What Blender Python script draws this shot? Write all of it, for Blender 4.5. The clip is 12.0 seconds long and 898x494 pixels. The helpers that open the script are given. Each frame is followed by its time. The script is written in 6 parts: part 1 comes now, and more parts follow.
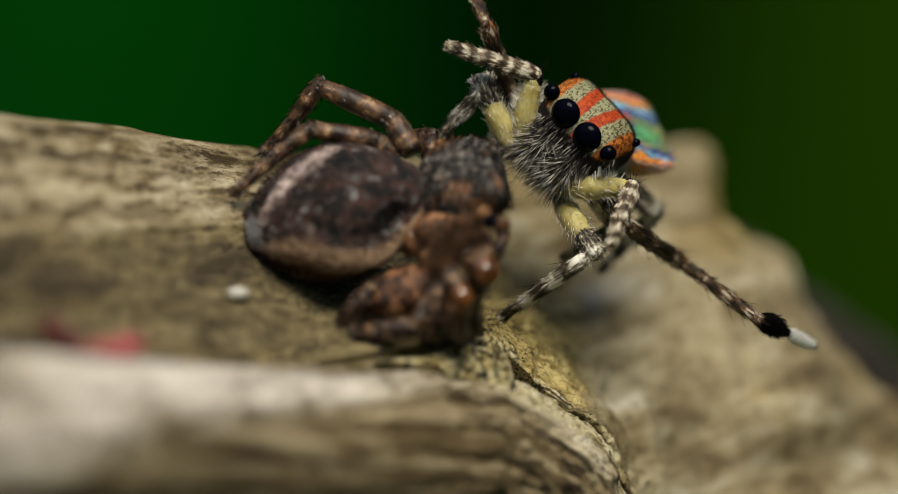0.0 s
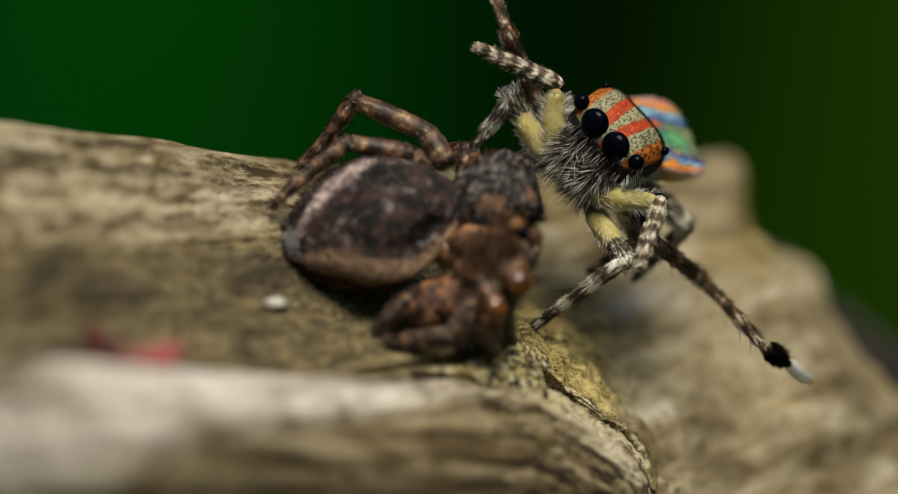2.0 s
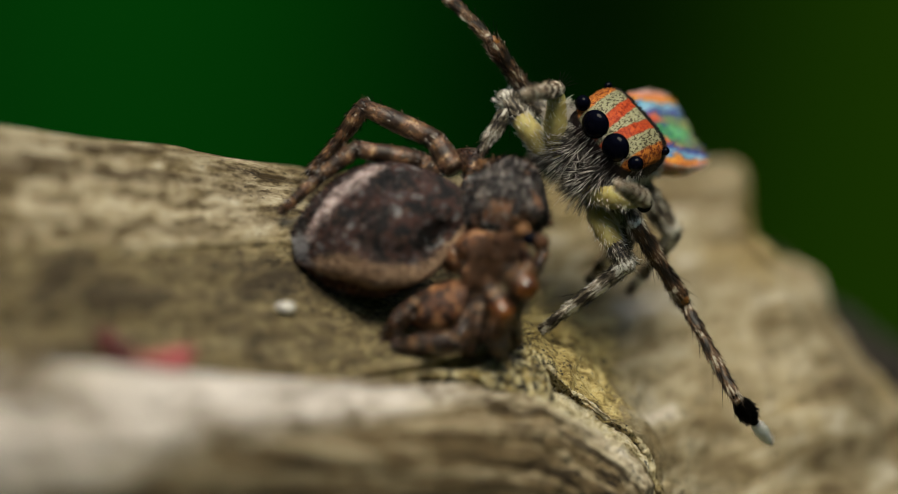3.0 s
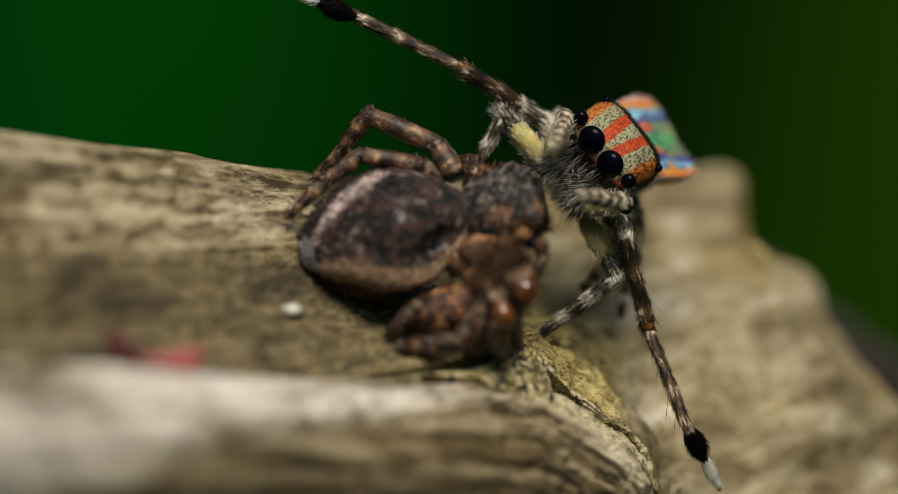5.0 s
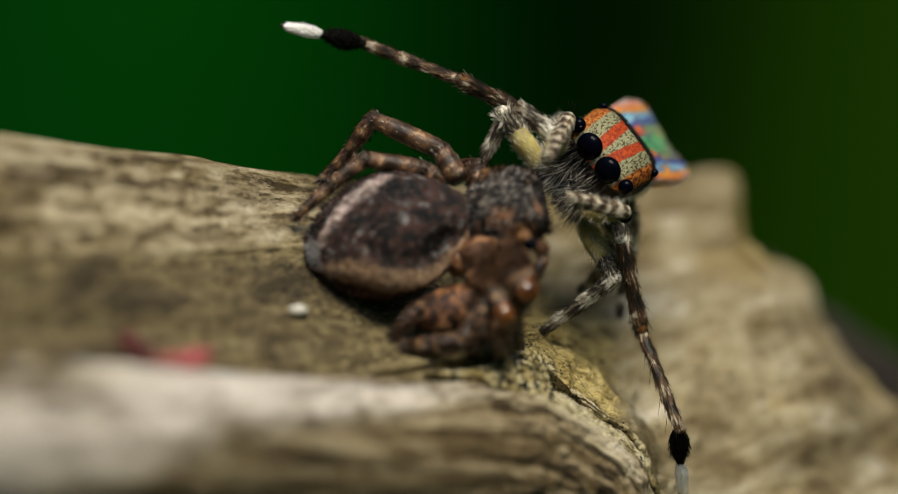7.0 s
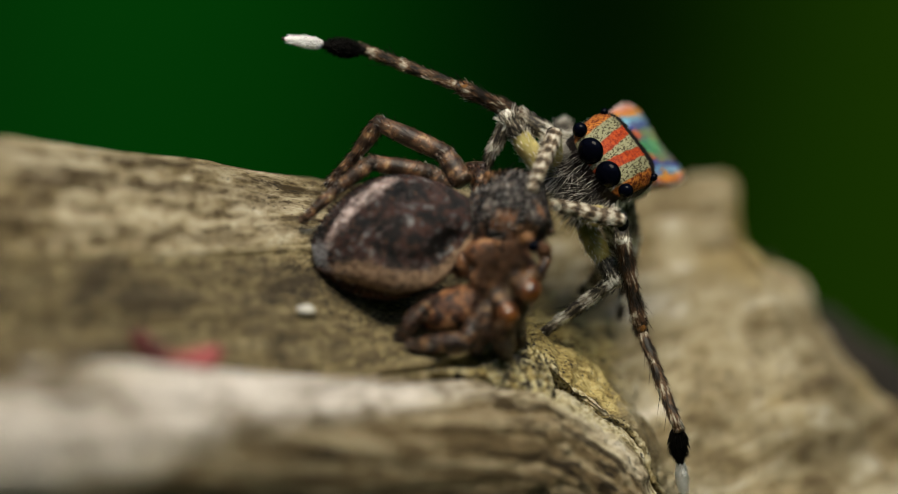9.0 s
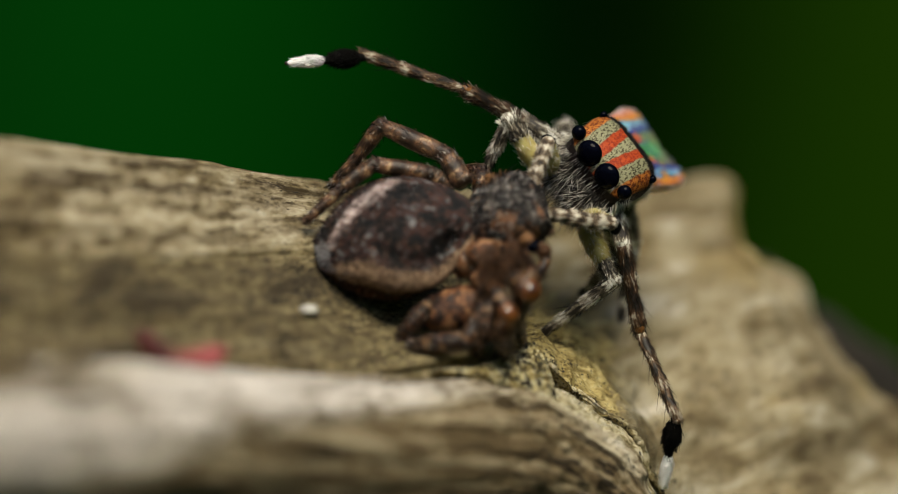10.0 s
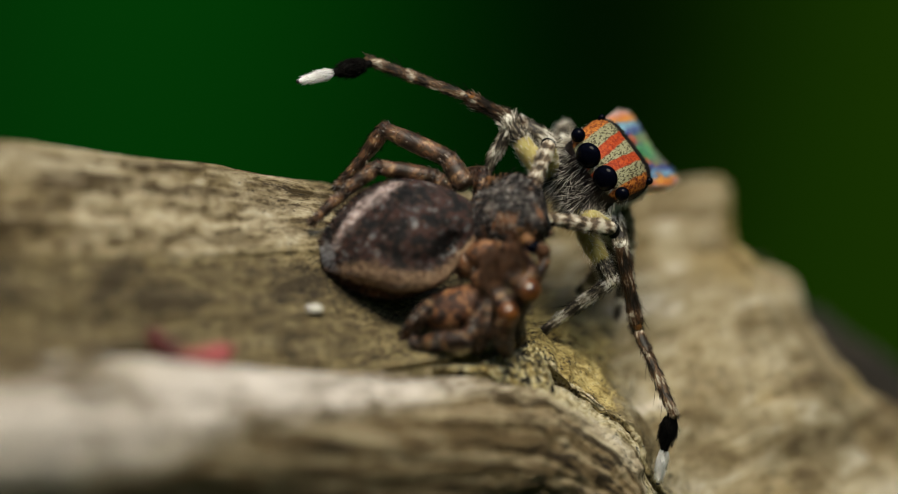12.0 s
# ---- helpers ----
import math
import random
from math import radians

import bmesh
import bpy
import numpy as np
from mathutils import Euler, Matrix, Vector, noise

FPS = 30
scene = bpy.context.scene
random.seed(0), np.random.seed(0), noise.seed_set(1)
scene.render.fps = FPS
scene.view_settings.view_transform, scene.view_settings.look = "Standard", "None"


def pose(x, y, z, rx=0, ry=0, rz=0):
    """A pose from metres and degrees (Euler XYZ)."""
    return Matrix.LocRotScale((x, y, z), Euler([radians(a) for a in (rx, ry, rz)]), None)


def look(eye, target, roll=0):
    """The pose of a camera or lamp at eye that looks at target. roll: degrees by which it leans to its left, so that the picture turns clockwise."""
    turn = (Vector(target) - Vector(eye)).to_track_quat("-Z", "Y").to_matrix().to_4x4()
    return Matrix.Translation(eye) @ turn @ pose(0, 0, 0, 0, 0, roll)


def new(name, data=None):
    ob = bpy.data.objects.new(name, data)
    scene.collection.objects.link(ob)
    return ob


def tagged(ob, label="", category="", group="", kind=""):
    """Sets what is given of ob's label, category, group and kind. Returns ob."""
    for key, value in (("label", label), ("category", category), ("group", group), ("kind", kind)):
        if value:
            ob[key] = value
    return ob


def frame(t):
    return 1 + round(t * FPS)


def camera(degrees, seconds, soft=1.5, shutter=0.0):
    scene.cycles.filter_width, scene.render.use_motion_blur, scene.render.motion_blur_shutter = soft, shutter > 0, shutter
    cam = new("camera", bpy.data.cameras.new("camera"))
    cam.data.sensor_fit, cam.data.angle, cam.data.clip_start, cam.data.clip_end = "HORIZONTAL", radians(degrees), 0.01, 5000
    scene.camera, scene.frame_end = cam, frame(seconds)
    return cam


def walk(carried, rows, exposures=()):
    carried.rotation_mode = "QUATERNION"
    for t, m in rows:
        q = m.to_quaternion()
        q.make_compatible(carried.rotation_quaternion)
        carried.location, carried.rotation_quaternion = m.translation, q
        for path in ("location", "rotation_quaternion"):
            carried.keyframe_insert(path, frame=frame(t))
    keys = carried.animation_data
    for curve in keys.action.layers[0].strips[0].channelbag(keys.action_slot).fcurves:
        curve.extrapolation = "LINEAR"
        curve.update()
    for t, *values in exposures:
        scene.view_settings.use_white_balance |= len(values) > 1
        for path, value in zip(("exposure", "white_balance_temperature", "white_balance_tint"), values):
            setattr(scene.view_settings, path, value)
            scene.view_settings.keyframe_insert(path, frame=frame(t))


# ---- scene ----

def mm(x, y, z):
    """Millimetres to metres."""
    return Vector((x * 0.001, y * 0.001, z * 0.001))


TILT = radians(15)


def cf(u, v, w):
    """World place in mm of a point u to the right, v up and w away, as seen along the camera's tilt."""
    return Vector((u, w * math.cos(TILT) + v * math.sin(TILT), 20.0 - w * math.sin(TILT) + v * math.cos(TILT)))


def cd(u, v, w):
    """The same for a direction."""
    return (cf(u, v, w) - cf(0, 0, 0)).normalized()


def stand(place, forward, up):
    """Pose of a body at place (mm): y forward, z towards its back."""
    y, z = Vector(forward).normalized(), Vector(up)
    z = (z - y * z.dot(y)).normalized()
    m = Matrix((y.cross(z), y, z)).transposed().to_4x4()
    return Matrix.Translation(mm(*place)) @ m


def seg(x, y, z, dx, dy, dz):
    """Pose of a limb segment in its body's space: it starts at x, y, z (mm) and runs along its own z."""
    a = Vector((dx, dy, dz)).normalized()
    h = Vector((0.15, 0.25, 1.0))
    h = (h - a * h.dot(a))
    if h.length < 0.2:
        h = Vector((0, 1, 0)) - a * a.y
    h.normalize()
    m = Matrix((h, a.cross(h), a)).transposed().to_4x4()
    return Matrix.Translation(mm(x, y, z)) @ m


# ---- camera ----
cam = camera(9.0, 12.0, soft=0.9, shutter=0.5)
walk(cam, [
    (0, look(mm(0.000, -90.785, 44.326), mm(0.7494, -0.0941, 19.6629))),
    (0.5, look(mm(0.000, -91.298, 44.463), mm(0.6759, -0.0889, 19.6799))),
    (1, look(mm(0.000, -91.713, 44.574), mm(0.4997, -0.0695, 19.7471))),
    (1.5, look(mm(0.000, -92.214, 44.709), mm(0.2917, -0.0506, 19.8135))),
    (2, look(mm(0.000, -92.630, 44.820), mm(0.1833, -0.0418, 19.8453))),
    (2.5, look(mm(0.000, -93.287, 44.996), mm(0.1028, -0.0316, 19.8824))),
    (3, look(mm(0.000, -93.747, 45.120), mm(0.0546, -0.0192, 19.9284))),
    (5, look(mm(0.000, -96.006, 45.725), mm(0.0137, -0.0011, 19.9958))),
    (5.5, look(mm(0.000, -96.593, 45.882), mm(-0.0000, 0.0000, 20.0000))),
    (6, look(mm(0.000, -97.175, 46.038), mm(-0.0046, 0.0024, 20.0089))),
    (6.5, look(mm(0.000, -97.735, 46.188), mm(-0.0213, 0.0041, 20.0153))),
    (7, look(mm(0.000, -98.300, 46.339), mm(-0.0334, 0.0061, 20.0229))),
    (9, look(mm(0.000, -100.510, 46.932), mm(-0.1137, 0.0132, 20.0496))),
    (9.5, look(mm(0.000, -101.074, 47.083), mm(-0.1135, 0.0133, 20.0501))),
    (10, look(mm(0.000, -101.781, 47.272), mm(-0.1346, 0.0167, 20.0627))),
    (10.5, look(mm(0.000, -102.371, 47.430), mm(-0.1644, 0.0197, 20.0743))),
    (11, look(mm(0.000, -102.946, 47.584), mm(-0.1658, 0.0206, 20.0774))),
    (11.5, look(mm(0.000, -103.645, 47.772), mm(-0.1664, 0.0190, 20.0716))),
    (12, look(mm(0.000, -104.409, 47.976), mm(-0.1664, 0.0197, 20.0739))),
])
cam.data.dof.use_dof = True
cam.data.dof.aperture_fstop = 37.0

# ---- light ----
world = bpy.data.worlds.new("world")
scene.world = world
world.use_nodes = True
wn = world.node_tree
sky = wn.nodes.new("ShaderNodeTexSky")
sky.sky_type, sky.sun_disc = "NISHITA", False
SUN = cd(0.10, 0.79, -0.60)
sky.sun_elevation = math.asin(SUN.z)
sky.sun_rotation = math.atan2(SUN.x, SUN.y)
wn.nodes["Background"].inputs[1].default_value = 0.10
wn.links.new(sky.outputs[0], wn.nodes["Background"].inputs[0])
sun = new("sun", bpy.data.lights.new("sun", "SUN"))
sun.data.energy, sun.data.angle, sun.data.color = 4.5, radians(34), (1.0, 0.93, 0.74)
sun.matrix_world = look(SUN * 0.2, (0, 0, 0))
scene.view_settings.exposure = 0.0

# ---- mesh tools ----
class Geo:
    """Collects vertices (mm) and faces of one mesh."""

    def __init__(self):
        self.v, self.f = [], []

    def add(self, verts, faces):
        n = len(self.v)
        self.v.extend(verts)
        self.f.extend([tuple(i + n for i in f) for f in faces])
        return self

    def grid(self, rows, close=True, caps=True):
        """Rows of equal length, joined into a skin."""
        n, k = len(rows), len(rows[0])
        faces = []
        for i in range(n - 1):
            for j in range(k if close else k - 1):
                a, b = i * k + j, i * k + (j + 1) % k
                faces.append((a, b, b + k, a + k))
        if caps and close:
            faces.append(tuple(reversed(range(k))))
            faces.append(tuple(range((n - 1) * k, n * k)))
        return self.add([tuple(p) for r in rows for p in r], faces)

    def tube(self, pts, radii, k=12, squash=1.0, rough=0.0, seed=0):
        """A round limb along pts, with a radius for each."""
        pts = [Vector(p) for p in pts]
        rnd = random.Random(seed)
        t0 = (pts[1] - pts[0]).normalized()
        h = Vector((1, 0, 0)) if abs(t0.x) < 0.8 else Vector((0, 1, 0))
        rows = []
        for i, p in enumerate(pts):
            t = (pts[min(i + 1, len(pts) - 1)] - pts[max(i - 1, 0)]).normalized()
            h = (h - t * h.dot(t)).normalized()
            b = t.cross(h)
            r = radii[i]
            rows.append([p + (h * math.cos(a) + b * math.sin(a) * squash) * r * (1 + rough * rnd.uniform(-1, 1))
                         for a in (2 * math.pi * j / k for j in range(k))])
        return self.grid(rows)

    def ball(self, c, r, n=14, k=20, turn=None):
        """An ellipsoid with half axes r at c."""
        rows = []
        for i in range(n + 1):
            th = math.pi * (0.02 + 0.96 * i / n)
            row = []
            for j in range(k):
                a = 2 * math.pi * j / k
                p = Vector((r[0] * math.sin(th) * math.cos(a), r[1] * math.sin(th) * math.sin(a), -r[2] * math.cos(th)))
                row.append((turn @ p if turn else p) + Vector(c))
            rows.append(row)
        return self.grid(rows)

    def spike(self, base, tip, r, bend=None):
        """One hair: a thin three-sided cone, bent once."""
        base, tip = Vector(base), Vector(tip)
        t = tip - base
        h = t.orthogonal().normalized()
        b = t.normalized().cross(h)
        ring = [(h * math.cos(a) + b * math.sin(a)) for a in (0, 2.1, 4.2)]
        mid = base + t * 0.55 + (Vector(bend) if bend else Vector((0, 0, 0)))
        v = [base + q * r for q in ring] + [mid + q * r * 0.75 for q in ring] + [tip]
        f = [(0, 1, 4, 3), (1, 2, 5, 4), (2, 0, 3, 5), (3, 4, 6), (4, 5, 6), (5, 3, 6)]
        return self.add([tuple(p) for p in v], f)

    def mesh(self, name, smooth=True):
        me = bpy.data.meshes.new(name)
        me.from_pydata([(x * 0.001, y * 0.001, z * 0.001) for x, y, z in self.v], [], self.f)
        if smooth:
            me.polygons.foreach_set("use_smooth", [True] * len(me.polygons))
        me.update()
        return me


def part(name, geo, material, parent=None, label="", kind="", smooth=True):
    """Links a geometry as ONE mesh object under a thing or under a part."""
    ob = new(name, geo.mesh(name, smooth))
    ob.data.materials.append(material)
    if parent:
        ob.parent = parent
    return tagged(ob, label=label, kind=kind)


def vnoise(p, seed=0):
    """Smooth value noise in -1..1 for an array of points."""
    i = np.floor(p).astype(np.int64)
    f = p - i
    f = f * f * f * (f * (f * 6 - 15) + 10)
    out = np.zeros(len(p))
    for dx in (0, 1):
        for dy in (0, 1):
            for dz in (0, 1):
                h = (i[:, 0] + dx) * 73856093 ^ (i[:, 1] + dy) * 19349663 ^ (i[:, 2] + dz) * 83492791 ^ (seed * 2654435761)
                h = (h ^ (h >> 13)) * 1274126177
                h = ((h ^ (h >> 16)) & 0xFFFF) / 32767.5 - 1
                wx = f[:, 0] if dx else 1 - f[:, 0]
                wy = f[:, 1] if dy else 1 - f[:, 1]
                wz = f[:, 2] if dz else 1 - f[:, 2]
                out += h * wx * wy * wz
    return out


def fnoise(p, octaves=4, seed=0):
    s, a = np.zeros(len(p)), 1.0
    for o in range(octaves):
        s += a * vnoise(p * 2 ** o + 17.3 * o, seed + o)
        a *= 0.5
    return s / 1.6


# ---- materials ----
class Mat:
    """Small helper to write node materials."""

    def __init__(self, name, rough=0.6, metal=0.0, spec=0.5):
        self.m = bpy.data.materials.new(name)
        self.m.use_nodes = True
        self.t = self.m.node_tree
        self.b = self.t.nodes["Principled BSDF"]
        self.b.inputs["Roughness"].default_value = rough
        self.b.inputs["Metallic"].default_value = metal
        self.b.inputs["Specular IOR Level"].default_value = spec
        tc = self.t.nodes.new("ShaderNodeTexCoord")
        mp = self.t.nodes.new("ShaderNodeMapping")
        mp.inputs["Scale"].default_value = (1000, 1000, 1000)
        self.link(tc.outputs["Object"], mp.inputs[0])
        self.co = mp.outputs[0]

    def link(self, a, b):
        self.t.links.new(a, b)

    def put(self, socket, value):
        if isinstance(value, bpy.types.NodeSocket):
            self.link(value, socket)
        elif isinstance(value, (tuple, list)) and len(value) == 3 and len(socket.default_value) == 4:
            socket.default_value = (*value, 1)
        else:
            socket.default_value = value

    def noise(self, scale=1.0, detail=4, stretch=(1, 1, 1), rough=0.55, distort=0.0, at=(0, 0, 0)):
        mp = self.t.nodes.new("ShaderNodeMapping")
        mp.inputs["Scale"].default_value = stretch
        mp.inputs["Location"].default_value = at
        self.link(self.co, mp.inputs[0])
        n = self.t.nodes.new("ShaderNodeTexNoise")
        n.inputs["Scale"].default_value, n.inputs["Detail"].default_value = scale, detail
        n.inputs["Roughness"].default_value, n.inputs["Distortion"].default_value = rough, distort
        self.link(mp.outputs[0], n.inputs[0])
        return n.outputs[0]

    def cells(self, scale=1.0, stretch=(1, 1, 1)):
        mp = self.t.nodes.new("ShaderNodeMapping")
        mp.inputs["Scale"].default_value = stretch
        self.link(self.co, mp.inputs[0])
        n = self.t.nodes.new("ShaderNodeTexVoronoi")
        n.inputs["Scale"].default_value = scale
        self.link(mp.outputs[0], n.inputs[0])
        return n.outputs["Distance"]

    def math(self, op, a, b=0.0, c=0.0):
        n = self.t.nodes.new("ShaderNodeMath")
        n.operation = op
        for s, x in zip(n.inputs, (a, b, c)):
            self.put(s, x)
        return n.outputs[0]

    def axis(self, i):
        n = self.t.nodes.new("ShaderNodeSeparateXYZ")
        self.link(self.co, n.inputs[0])
        return n.outputs[i]

    def ramp(self, fac, stops, mode="LINEAR"):
        n = self.t.nodes.new("ShaderNodeValToRGB")
        n.color_ramp.interpolation = mode
        el = n.color_ramp.elements
        while len(el) < len(stops):
            el.new(0.5)
        for e, (p, c) in zip(el, stops):
            e.position = p
            e.color = (*c, 1) if len(c) == 3 else c
        self.put(n.inputs[0], fac)
        return n.outputs[0]

    def mix(self, fac, a, b, blend="MIX"):
        n = self.t.nodes.new("ShaderNodeMix")
        n.data_type, n.blend_type = "RGBA", blend
        self.put(n.inputs[0], fac)
        self.put(n.inputs[6], a)
        self.put(n.inputs[7], b)
        return n.outputs[2]

    def step(self, fac, lo, hi):
        """0 below lo, 1 above hi."""
        n = self.t.nodes.new("ShaderNodeMapRange")
        n.interpolation_type = "SMOOTHSTEP"
        self.put(n.inputs[0], fac)
        n.inputs[1].default_value, n.inputs[2].default_value = lo, hi
        return n.outputs[0]

    def bump(self, h, dist=0.03, strength=0.6):
        n = self.t.nodes.new("ShaderNodeBump")
        n.inputs["Distance"].default_value = dist * 0.001
        n.inputs["Strength"].default_value = strength
        self.link(h, n.inputs["Height"])
        self.link(n.outputs[0], self.b.inputs["Normal"])
        return self

    def colour(self, c):
        self.put(self.b.inputs["Base Color"], c)
        return self

    def soft(self, weight, radius):
        self.b.inputs["Subsurface Weight"].default_value = weight
        self.b.inputs["Subsurface Radius"].default_value = radius
        self.b.inputs["Subsurface Scale"].default_value = 0.001
        return self


def wood_material():
    k = Mat("weathered_wood", 0.85, spec=0.2)

    def worn(name):
        a = k.t.nodes.new("ShaderNodeAttribute")
        a.attribute_name = name
        return a.outputs["Fac"]

    def worn_place(name):
        a = k.t.nodes.new("ShaderNodeAttribute")
        a.attribute_name = name
        return a.outputs["Vector"]

    k.co = worn_place("along")
    grain = k.noise(1.0, 7, (0.38, 2.6, 3.0), 0.68, 0.5)
    patch = k.noise(0.60, 6, (0.42, 1.0, 1.2), 0.62, 0.5)
    fine = k.noise(6.0, 6, (0.55, 1.4, 1.5), 0.70)
    grit = k.noise(15.0, 4, (0.8, 1, 1), 0.7)
    crumb = k.noise(2.6, 6, (0.8, 1, 1), 0.72, 0.6, (7, 3, 1))
    tone = k.math("ADD", k.math("MULTIPLY", grain, 0.45), k.math("ADD", k.math("MULTIPLY", patch, 0.30), k.math("ADD", k.math("MULTIPLY", crumb, 0.30), k.math("MULTIPLY_ADD", fine, 0.35, -0.22))))
    tone = k.math("MULTIPLY_ADD", tone, 2.0, -0.46)
    c = k.ramp(tone, [(0.38, (0.050, 0.034, 0.014)), (0.46, (0.15, 0.11, 0.050)), (0.55, (0.28, 0.22, 0.115)), (0.64, (0.43, 0.365, 0.23)), (0.76, (0.55, 0.49, 0.37))])
    # silvered by weather
    pale = k.math("MULTIPLY", worn("silver"), k.step(k.math("ADD", tone, k.math("MULTIPLY", fine, 0.2)), 0.40, 0.66))
    c = k.mix(pale, c, k.mix(k.step(k.math("ADD", k.math("MULTIPLY", crumb, 0.5), k.math("MULTIPLY", patch, 0.5)), 0.42, 0.57), (0.24, 0.195, 0.14), (0.76, 0.695, 0.63)))
    # bare smooth wood, evenly tan
    k.co, whole = worn_place("slope"), k.co
    blotch = k.noise(0.55, 5, (1, 1, 1), 0.60, 0.6)
    streak = k.noise(1.6, 6, (0.6, 1.5, 1), 0.66, 0.5, (3, 9, 2))
    stain = k.noise(0.42, 3, (1, 1, 1), 0.5, 0.3, (11, 5, 2))
    k.co = whole
    even = k.ramp(k.math("ADD", k.math("MULTIPLY", blotch, 0.55), k.math("MULTIPLY", streak, 0.45)), [(0.39, (0.085, 0.060, 0.027)), (0.47, (0.21, 0.162, 0.085)), (0.54, (0.37, 0.315, 0.20)), (0.62, (0.58, 0.52, 0.42))])
    even = k.mix(k.math("MULTIPLY", k.step(stain, 0.52, 0.66), 0.6), even, k.mix(streak, (0.20, 0.13, 0.03), (0.40, 0.30, 0.11)))
    even = k.mix(k.math("MULTIPLY", k.step(fine, 0.50, 0.66), 0.35), even, (0.16, 0.12, 0.06))
    c = k.mix(k.math("MULTIPLY", worn("smooth"), 0.9), c, even)
    # ochre lichen crust with black grains in the hollow, plus lip shade as colour
    mould_shade = worn("mould")
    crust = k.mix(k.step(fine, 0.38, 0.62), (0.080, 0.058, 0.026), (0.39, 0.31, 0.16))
    c = k.mix(k.math("MULTIPLY", mould_shade, 0.75), c, crust)
    rot = k.step(k.math("ADD", k.noise(0.75, 6, (1, 0.8, 0.8), 0.68, 0.5, (1.3, 4.0, 0.2)), k.math("MULTIPLY", mould_shade, 0.05)), 0.54, 0.66)
    c = k.mix(k.math("MULTIPLY", rot, k.math("MULTIPLY_ADD", mould_shade, 0.70, 0.15)), c, (0.050, 0.036, 0.021))
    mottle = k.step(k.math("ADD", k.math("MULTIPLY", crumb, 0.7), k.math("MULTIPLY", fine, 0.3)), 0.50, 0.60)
    c = k.mix(k.math("MULTIPLY", k.math("MULTIPLY", mottle, mould_shade), 0.66), c, (0.062, 0.045, 0.024))
    # brown fibres under the front ridge
    bare = worn("bark")
    fibre = k.ramp(k.math("ADD", k.math("MULTIPLY", k.noise(1.3, 8, (0.32, 2.2, 2.2), 0.74, 0.6), 0.75), k.math("MULTIPLY", crumb, 0.25)), [(0.40, (0.020, 0.013, 0.006)), (0.49, (0.14, 0.097, 0.045)), (0.61, (0.44, 0.36, 0.23))])
    c = k.mix(k.step(k.math("ADD", bare, k.math("MULTIPLY_ADD", grain, 0.7, -0.35)), 0.3, 0.6), c, fibre)
    # near-black patches under the rim
    patch_mask = k.step(k.noise(1.5, 6, (0.6, 1.6, 1.6), 0.72, 0.8, (5, 8, 3)), 0.49, 0.56)
    c = k.mix(k.math("MULTIPLY", k.math("MULTIPLY", patch_mask, worn("dark_patches")), 0.92), c, (0.014, 0.009, 0.004))
    # crumbling pale crust along the rim
    edge = k.step(k.math("ADD", worn("crust"), k.math("MULTIPLY_ADD", crumb, 1.6, -0.8)), 0.45, 0.75)
    flake = k.ramp(k.math("ADD", k.math("MULTIPLY", grit, 0.5), k.math("MULTIPLY", crumb, 0.5)), [(0.40, (0.016, 0.012, 0.006)), (0.46, (0.22, 0.17, 0.075)), (0.52, (0.52, 0.45, 0.28)), (0.60, (0.72, 0.66, 0.50))])
    c = k.mix(edge, c, flake)
    # ochre crust beyond the rim
    ochre = k.step(k.math("ADD", worn("ochre"), k.math("MULTIPLY_ADD", crumb, 1.2, -0.6)), 0.35, 0.85)
    c = k.mix(k.math("MULTIPLY", ochre, 0.85), c, k.ramp(k.math("ADD", k.math("MULTIPLY", grit, 0.35), k.math("ADD", k.math("MULTIPLY", fine, 0.3), k.math("MULTIPLY", crumb, 0.35))), [(0.425, (0.016, 0.011, 0.005)), (0.475, (0.20, 0.142, 0.042)), (0.54, (0.50, 0.395, 0.155)), (0.62, (0.68, 0.59, 0.33))]))
    dots = k.step(k.math("ADD", grit, k.math("MULTIPLY_ADD", mould_shade, 0.09, k.math("MULTIPLY", crumb, 0.16))), 0.685, 0.72)
    c = k.mix(k.math("MULTIPLY", dots, 0.9), c, (0.014, 0.012, 0.009))
    k.colour(c)
    return k.bump(k.math("ADD", k.math("ADD", fine, k.math("MULTIPLY", grit, 0.5)), k.math("ADD", k.math("MULTIPLY", grain, 1.0), crumb)), 0.10, 0.8).m


def plain_material(name, lo, hi, scale=4.0, rough=0.6, spec=0.4, bump=0.02, detail=5):
    k = Mat(name, rough, spec=spec)
    n = k.noise(scale, detail, (1, 1, 1), 0.6)
    k.colour(k.ramp(n, [(0.3, lo), (0.7, hi)]))
    return k.bump(n, bump, 0.6).m


WOOD = wood_material()

